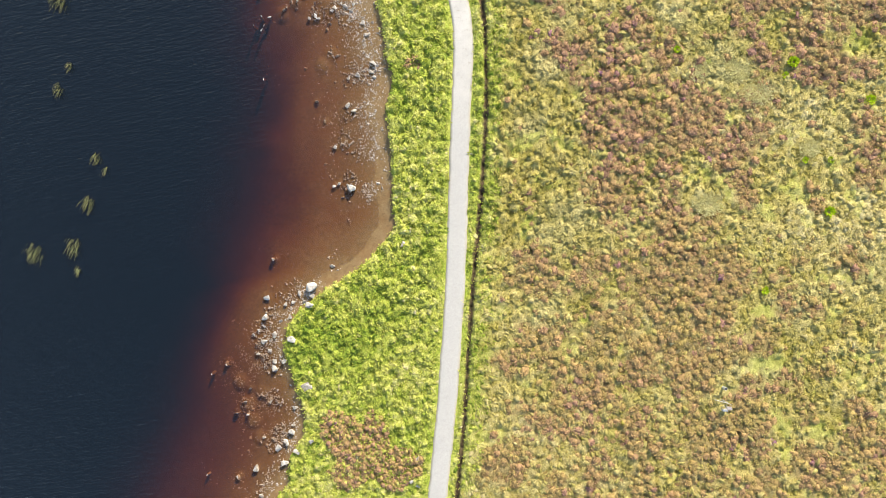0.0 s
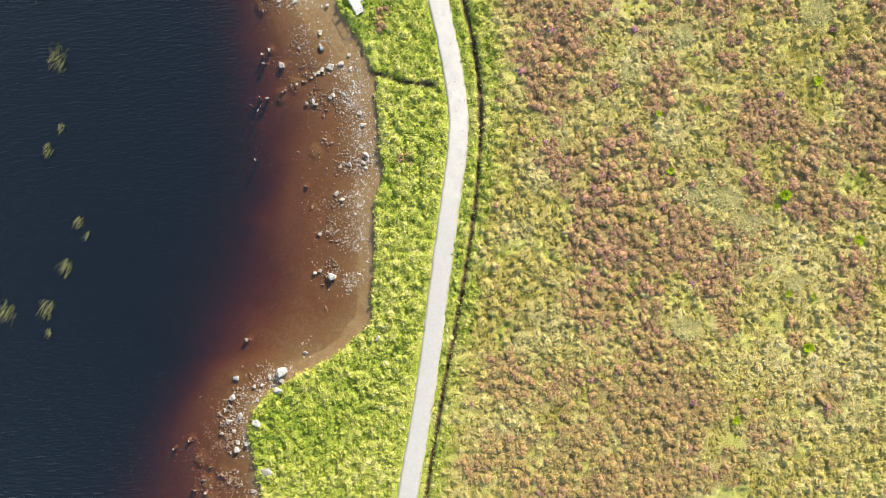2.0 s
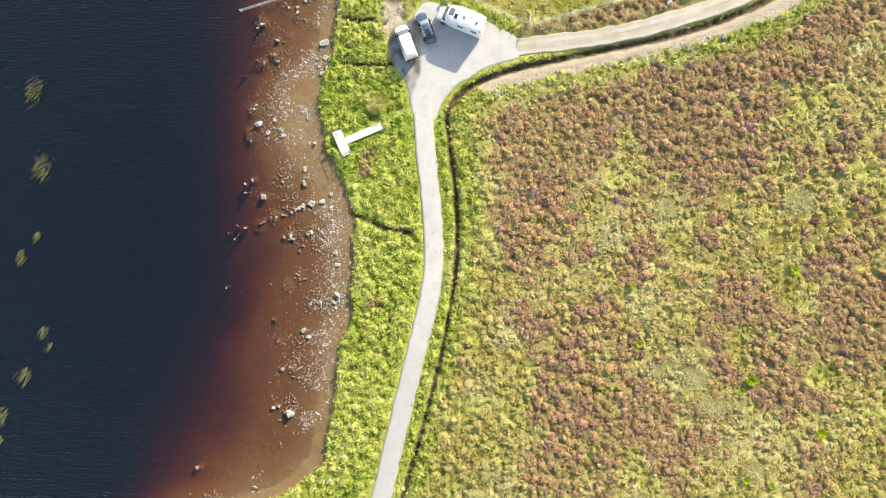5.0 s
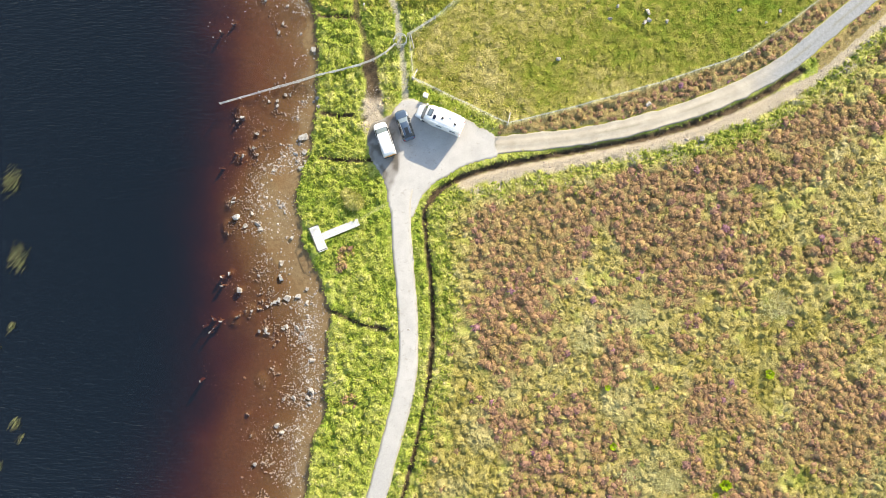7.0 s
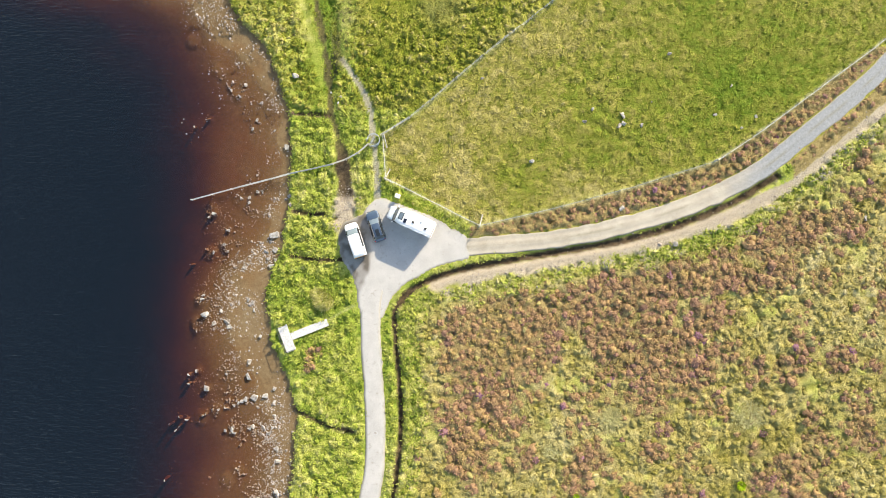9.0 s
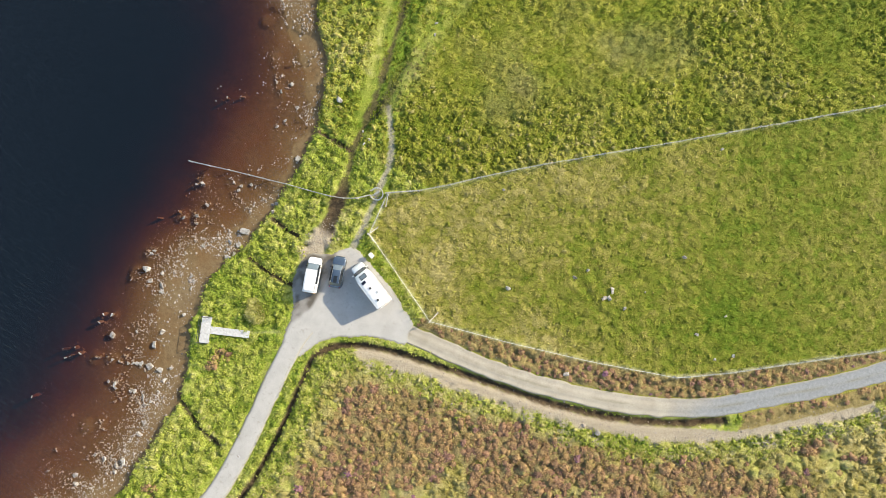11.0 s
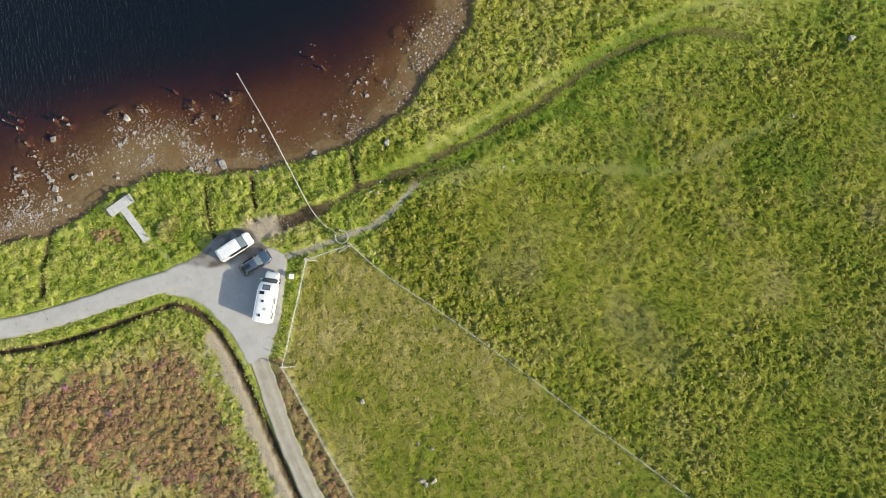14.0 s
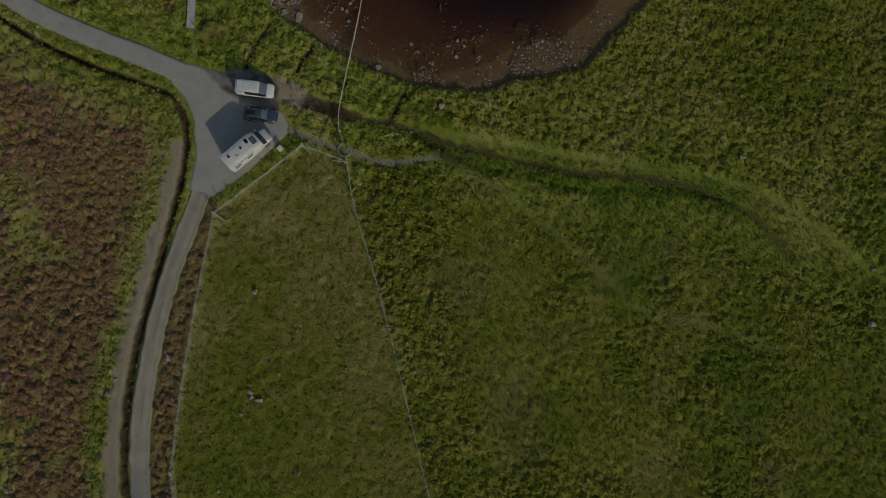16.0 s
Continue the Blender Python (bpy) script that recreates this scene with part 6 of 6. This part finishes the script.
def details(root, front, back, w, lamp_z, tail_z, mirror_x, mirror_z, mirror_w=0.22):
    for s in (-1, 1):
        part("headlight", box(0.32, 0.34, 0.16, (front - 0.17, s * (w - 0.24), lamp_z), 0.05), M_LAMP, root)
        part("tail_light", box(0.10, 0.18, 0.42, (back + 0.05, s * (w - 0.12), tail_z), 0.03), M_RED, root)
        m = part("mirror", box(0.16, mirror_w, 0.22, (mirror_x, s * (w + mirror_w / 2 + 0.02), mirror_z), 0.04), M_TRIM, root)
    part("number_plate", box(0.02, 0.5, 0.11, (back - 0.035, 0, 0.62), 0.004), M_ORANGE, root)
    part("number_plate", box(0.02, 0.5, 0.11, (front + 0.035, 0, 0.45), 0.004), M_WHITE, root)


def trim_parts(root, front, back, w, handle_z, handles, grille_z):
    """Door handles, a grille, bumpers and sill strips."""
    part("grille", box(0.10, 0.80, 0.14, (front, 0, grille_z + 0.14), 0.02), M_TRIM, root)
    part("front_bumper", box(0.16, w * 1.3, 0.14, (front, 0, grille_z - 0.10), 0.05), M_TRIM, root)
    part("rear_wiper", box(0.03, 0.45, 0.02, (back + 0.30, 0.1, 1.30), 0.006), M_TRIM, root)
    for s in (-1, 1):
        for x in handles:
            part("door_handle", box(0.20, 0.035, 0.035, (x, s * (w + 0.012), handle_z), 0.01), M_TRIM, root)
        part("sill", box(1.9, 0.05, 0.10, (0.05, s * (w - 0.03), 0.34), 0.015), M_TRIM, root)


DECK_Z = LAND + 0.03


def dark_car():
    root = thing("estate_car", pose(-6.80, 19.28, DECK_Z, 0, 0, 109.2), "dark blue-grey five-door car parked on the apron", "car")
    st = [(-2.24, bonnet(0.52, 0.60, 0.46, 0.80)), (-2.18, bonnet(0.68, 0.76, 0.40, 0.92)), (-2.05, bonnet(0.80, 0.87, 0.30, 1.03)), (-1.92, profile(0.82, 0.90, 0.26, 1.05, 0.62, 1.12)), (-1.52, profile(0.84, 0.92, 0.25, 1.05, 0.58, 1.46)),
          (-1.25, profile(0.84, 0.92, 0.25, 1.04, 0.58, 1.53)), (-0.55, profile(0.84, 0.92, 0.25, 1.02, 0.60, 1.57)), (0.0, profile(0.84, 0.92, 0.25, 1.0, 0.60, 1.55)), (0.28, profile(0.84, 0.92, 0.25, 0.99, 0.58, 1.48)),
          (1.02, profile(0.84, 0.92, 0.25, 0.98, 0.70, 1.04, 0.02)), (1.2, bonnet(0.83, 0.91, 0.25, 1.0)), (1.65, bonnet(0.81, 0.89, 0.25, 0.94)), (1.95, bonnet(0.76, 0.84, 0.27, 0.85)), (2.12, bonnet(0.66, 0.74, 0.31, 0.74)), (2.22, bonnet(0.48, 0.56, 0.38, 0.60))]

    def rule(i, k):
        if i == 8 and k >= 4:
            return "windscreen"
        if i == 3 and k >= 4:
            return "rear_window"
        if 3 <= i <= 8 and k == 3:
            return "side_window"
        if 4 <= i <= 5 and k >= 6:
            return "roof_glass"
        return "body"

    shell(st, rule, {"body": M_NAVY, "roof_glass": M_GLASS, "windscreen": M_SCREEN, "rear_window": M_GLASS, "side_window": M_GLASS}, root)
    for x in (-1.32, 1.38):
        for y in (-0.82, 0.82):
            wheel(root, x, y, 0.34, 0.22)
    for s in (-1, 1):
        part("roof_rail", sweep([(-1.5, s * 0.56, 1.44), (-1.3, s * 0.56, 1.55), (-0.1, s * 0.57, 1.58), (0.2, s * 0.56, 1.48)], 0.025, 6), M_RIM, root)
        part("wiper", box(0.03, 0.55, 0.02, (1.0, s * 0.3, 1.09), 0.005, Matrix.Rotation(radians(12), 4, "Z")), M_TRIM, root)
    trim_parts(root, 2.17, -2.20, 0.92, 0.90, (-0.15, -1.0), 0.50)
    details(root, 2.10, -2.16, 0.82, 0.70, 0.84, 0.62, 1.02)
    return root


def white_van():
    root = thing("panel_van", pose(-9.62, 17.25, DECK_Z, 0, 0, 109.3), "white passenger van with an orange rear strip, parked", "van")
    st = [(-2.46, profile(0.80, 0.86, 0.40, 1.1, 0.72, 1.80)), (-2.40, profile(0.88, 0.95, 0.30, 1.12, 0.80, 1.92)), (-1.2, profile(0.88, 0.97, 0.28, 1.12, 0.82, 1.97)), (0.1, profile(0.88, 0.97, 0.28, 1.12, 0.82, 1.97)),
          (0.48, profile(0.88, 0.97, 0.28, 1.10, 0.80, 1.94)), (0.74, profile(0.88, 0.97, 0.28, 1.10, 0.75, 1.86)), (1.58, profile(0.87, 0.96, 0.28, 1.08, 0.78, 1.20, 0.03)), (1.75, bonnet(0.86, 0.95, 0.28, 1.14)),
          (2.10, bonnet(0.83, 0.92, 0.28, 1.06)), (2.32, bonnet(0.74, 0.83, 0.31, 0.94)), (2.46, bonnet(0.56, 0.64, 0.36, 0.76))]

    def rule(i, k):
        if i == 5 and k >= 4:
            return "windscreen"
        if i == 0 and k == 3:
            return "body"
        if 2 <= i <= 5 and k == 3:
            return "side_window"
        return "body"

    shell(st, rule, {"body": M_WHITE, "windscreen": M_SCREEN, "side_window": M_GLASS}, root)
    for x in (-1.5, 1.55):
        for y in (-0.86, 0.86):
            wheel(root, x, y, 0.33, 0.22)
    for k, x in enumerate((-1.8, -0.95)):
        part("roof_rib", box(0.7, 1.25, 0.02, (x, 0, 2.005), 0.008), M_WHITE, root)
    for s in (-1, 1):
        part("roof_gutter", sweep([(-2.3, s * 0.83, 1.90), (-0.5, s * 0.85, 1.95), (0.7, s * 0.83, 1.90)], 0.02, 5), M_TRIM, root)
        part("wiper", box(0.03, 0.6, 0.02, (1.54, s * 0.32, 1.25), 0.005, Matrix.Rotation(radians(10), 4, "Z")), M_TRIM, root)
    part("rear_strip", box(0.10, 1.66, 0.22, (-2.47, 0, 1.02), 0.03), M_ORANGE, root)
    part("rear_bumper", box(0.20, 1.80, 0.24, (-2.46, 0, 0.48), 0.05), M_TRIM, root)
    part("sunroof", box(0.5, 0.75, 0.02, (0.1, 0, 2.01), 0.008), M_WHITE, root)
    trim_parts(root, 2.42, -2.46, 0.97, 0.98, (0.55, -0.35), 0.58)
    details(root, 2.32, -2.44, 0.86, 0.84, 1.25, 1.15, 1.20)
    return root


def motorhome():
    root = thing("motorhome", pose(-1.90, 20.05, DECK_Z, 0, 0, 156.8) @ Matrix.Diagonal((1, 1, 1.06, 1)), "white coachbuilt motorhome with roof hatches and solar panel", "motorhome")

    def coach(w, roof, low=0.38):
        return [(w - 0.05, low), (w, low + 0.15), (w, 1.0), (w, 1.5), (w, roof - 0.16), (w - 0.09, roof - 0.04), (w * 0.5, roof + 0.01), (0.0, roof + 0.02)]

    st = [(-3.42, coach(1.06, 2.74, 0.46)), (-3.34, coach(1.14, 2.86)), (-1.0, coach(1.15, 2.88)), (1.05, coach(1.13, 2.86)), (1.55, coach(1.06, 2.74)), (1.96, coach(0.97, 2.34)),
          (2.50, [(0.88, 0.36), (0.96, 0.55), (0.96, 0.9), (0.94, 1.18), (0.86, 1.32), (0.76, 1.38), (0.4, 1.42), (0.0, 1.43)]), (2.80, bonnet(0.88, 0.95, 0.36, 1.28, 0.04)), (3.22, bonnet(0.82, 0.90, 0.36, 1.02, 0.04)), (3.42, bonnet(0.70, 0.78, 0.40, 0.74, 0.02))]

    def rule(i, k):
        if i == 5 and k >= 4:
            return "windscreen"
        if i == 5 and k == 3:
            return "side_window"
        return "body"

    shell(st, rule, {"body": M_WHITE, "windscreen": M_DARK_SCREEN, "side_window": M_GLASS}, root)
    for x in (-1.75, 2.25):
        for y in (-0.92, 0.92):
            wheel(root, x, y, 0.35, 0.24)
    sky_light = part("panorama_hatch", box(0.52, 0.86, 0.06, (1.30, 0, 2.845), 0.02, Matrix.Rotation(radians(12), 4, "Y")), M_SCREEN, root)
    part("hatch_frame", box(0.68, 1.02, 0.05, (1.30, 0, 2.815), 0.02, Matrix.Rotation(radians(12), 4, "Y")), M_TRIM, sky_light)
    part("solar_panel", box(0.40, 0.62, 0.04, (0.55, 0.42, 2.93), 0.006, Matrix.Rotation(radians(3), 4, "Z")), M_SOLAR, root)
    for x, y, s, m in ((-0.55, 0.15, 0.42, M_TRIM), (-2.45, 0.28, 0.42, M_TRIM), (-1.55, -0.38, 0.34, M_DECK)):
        hatch = part("roof_hatch", box(s, s, 0.07, (x, y, 2.925), 0.02), M_WHITE, root)
        part("hatch_dome", box(s * 0.72, s * 0.72, 0.05, (x, y, 2.97), 0.02), m, hatch)
    for s in (-1, 1):
        part("roof_edge", sweep([(-3.3, s * 1.08, 2.82), (1.0, s * 1.07, 2.83)], 0.025, 5), M_WHITE, root)
        arm = part("mirror", box(0.14, 0.26, 0.34, (2.28, s * 1.18, 1.55), 0.05), M_WHITE, root)
        part("mirror_arm", tube((2.30, s * 0.9, 1.42), (2.28, s * 1.1, 1.5), 0.03, 6), M_TRIM, arm)
        part("headlight", box(0.3, 0.3, 0.2, (3.12, s * 0.66, 0.95), 0.06), M_LAMP, root)
        part("tail_light", box(0.06, 0.16, 0.5, (-3.43, s * 0.92, 0.95), 0.02), M_RED, root)
        for x in (-2.4, -0.4):
            win = part("side_window", box(0.85, 0.03, 0.5, (x, s * 1.158, 1.85), 0.01), M_SCREEN, root)
    part("door", box(0.62, 0.03, 1.75, (0.45, 1.158, 1.42), 0.01), M_WHITE, root)
    part("awning", box(3.2, 0.12, 0.13, (-1.2, -1.19, 2.66), 0.03), M_METAL, root)
    part("rear_window", box(0.03, 1.0, 0.45, (-3.435, 0, 1.95), 0.01), M_GLASS, root)
    part("rear_bumper", box(0.18, 2.1, 0.22, (-3.42, 0, 0.5), 0.05), M_WHITE, root)
    part("number_plate", box(0.02, 0.5, 0.11, (-3.53, 0, 0.55), 0.004), M_ORANGE, root)
    part("bonnet_grille", box(0.06, 0.9, 0.2, (3.43, 0, 0.62), 0.02), M_TRIM, root)
    for s in (-1, 1):
        part("wiper", box(0.05, 0.75, 0.03, (2.47, s * 0.36, 1.53), 0.005, Matrix.Rotation(radians(8), 4, "Z")), M_TRIM, root)
    return root


dark_car()
white_van()
motorhome()


# ---------------------------------------------------------------- small fixtures
def info_box():
    z = float(ground_z(-3.85, 23.6)[0])
    t = thing("service_box", pose(-3.85, 23.6, z, 0, 0, -20), "white metal service box in the grass by the apron", "box")
    part("cabinet", box(0.62, 0.48, 0.7, (0, 0, 0.33), 0.02), M_WHITE, t)
    part("lid", box(0.70, 0.56, 0.05, (0, 0, 0.705), 0.015), M_WHITE, t)
    part("plinth", box(0.7, 0.56, 0.12, (0, 0, 0.02), 0.01), M_METAL, t)


def station():
    """A small measuring mast with a cross arm and a solar panel."""
    x, y = 18.35, -75.9
    z = float(ground_z(x, y)[0])
    t = thing("measuring_mast", pose(x, y, z, 0, 0, -14), "grey steel measuring mast with cross arm and solar panel", "mast")
    part("mast", tube((0, 0, -0.2), (0, 0, 2.9), 0.05, 10), M_METAL, t)
    part("cross_arm", tube((-2.0, 0.5, 2.2), (0.15, -0.05, 2.2), 0.045, 8), M_PALE_WOOD, t)
    part("sensor_pot", tube((0.1, 1.75, 0.1), (0.1, 1.75, 0.95), 0.22, 14), M_METAL, t)
    part("sensor_funnel", tube((0.1, 1.75, 0.96), (0.1, 1.75, 1.0), 0.17, 14), M_TRIM, t)
    part("solar_panel", box(0.75, 0.55, 0.04, (0.2, -0.75, 1.9), 0.01, Matrix.Rotation(radians(-35), 4, "X")), M_SOLAR, t)
    part("instrument_box", box(0.75, 0.3, 0.45, (0.2, -1.35, 0.6), 0.03), M_METAL, t)
    for s in (-1, 1):
        part("strut", tube((0, 0, 1.9), (s * 0.35 + 0.1, -1.3, 0.1), 0.025, 6), M_METAL, t)


info_box()
station()


def marker_post(x, y, h, label):
    t = thing("marker_post", pose(x, y, float(ground_z(x, y)[0])), label, "post", "short posts by the apron")
    part("stake", box(0.09, 0.09, h + 0.2, (0, 0, h / 2 - 0.1), 0.012), M_WOOD, t)
    part("cap", box(0.10, 0.10, 0.04, (0, 0, h + 0.01), 0.012), M_TRIM, t)


for x, y in ((2.6, 20.7), (4.4, 19.9), (5.7, 18.9), (0.4, 21.6)):
    marker_post(x, y, 0.9, "short dark wooden stake at the apron's edge")
manhole = thing("drain_cover", pose(-6.2, -9.6, LAND + 0.05), "small iron drain cover in the lane", "drain")
part("frame", box(0.46, 0.36, 0.03, (0, 0, 0), 0.006), M_METAL, manhole)
part("grate", box(0.36, 0.26, 0.03, (0, 0, 0.008), 0.006), M_STONE, manhole)
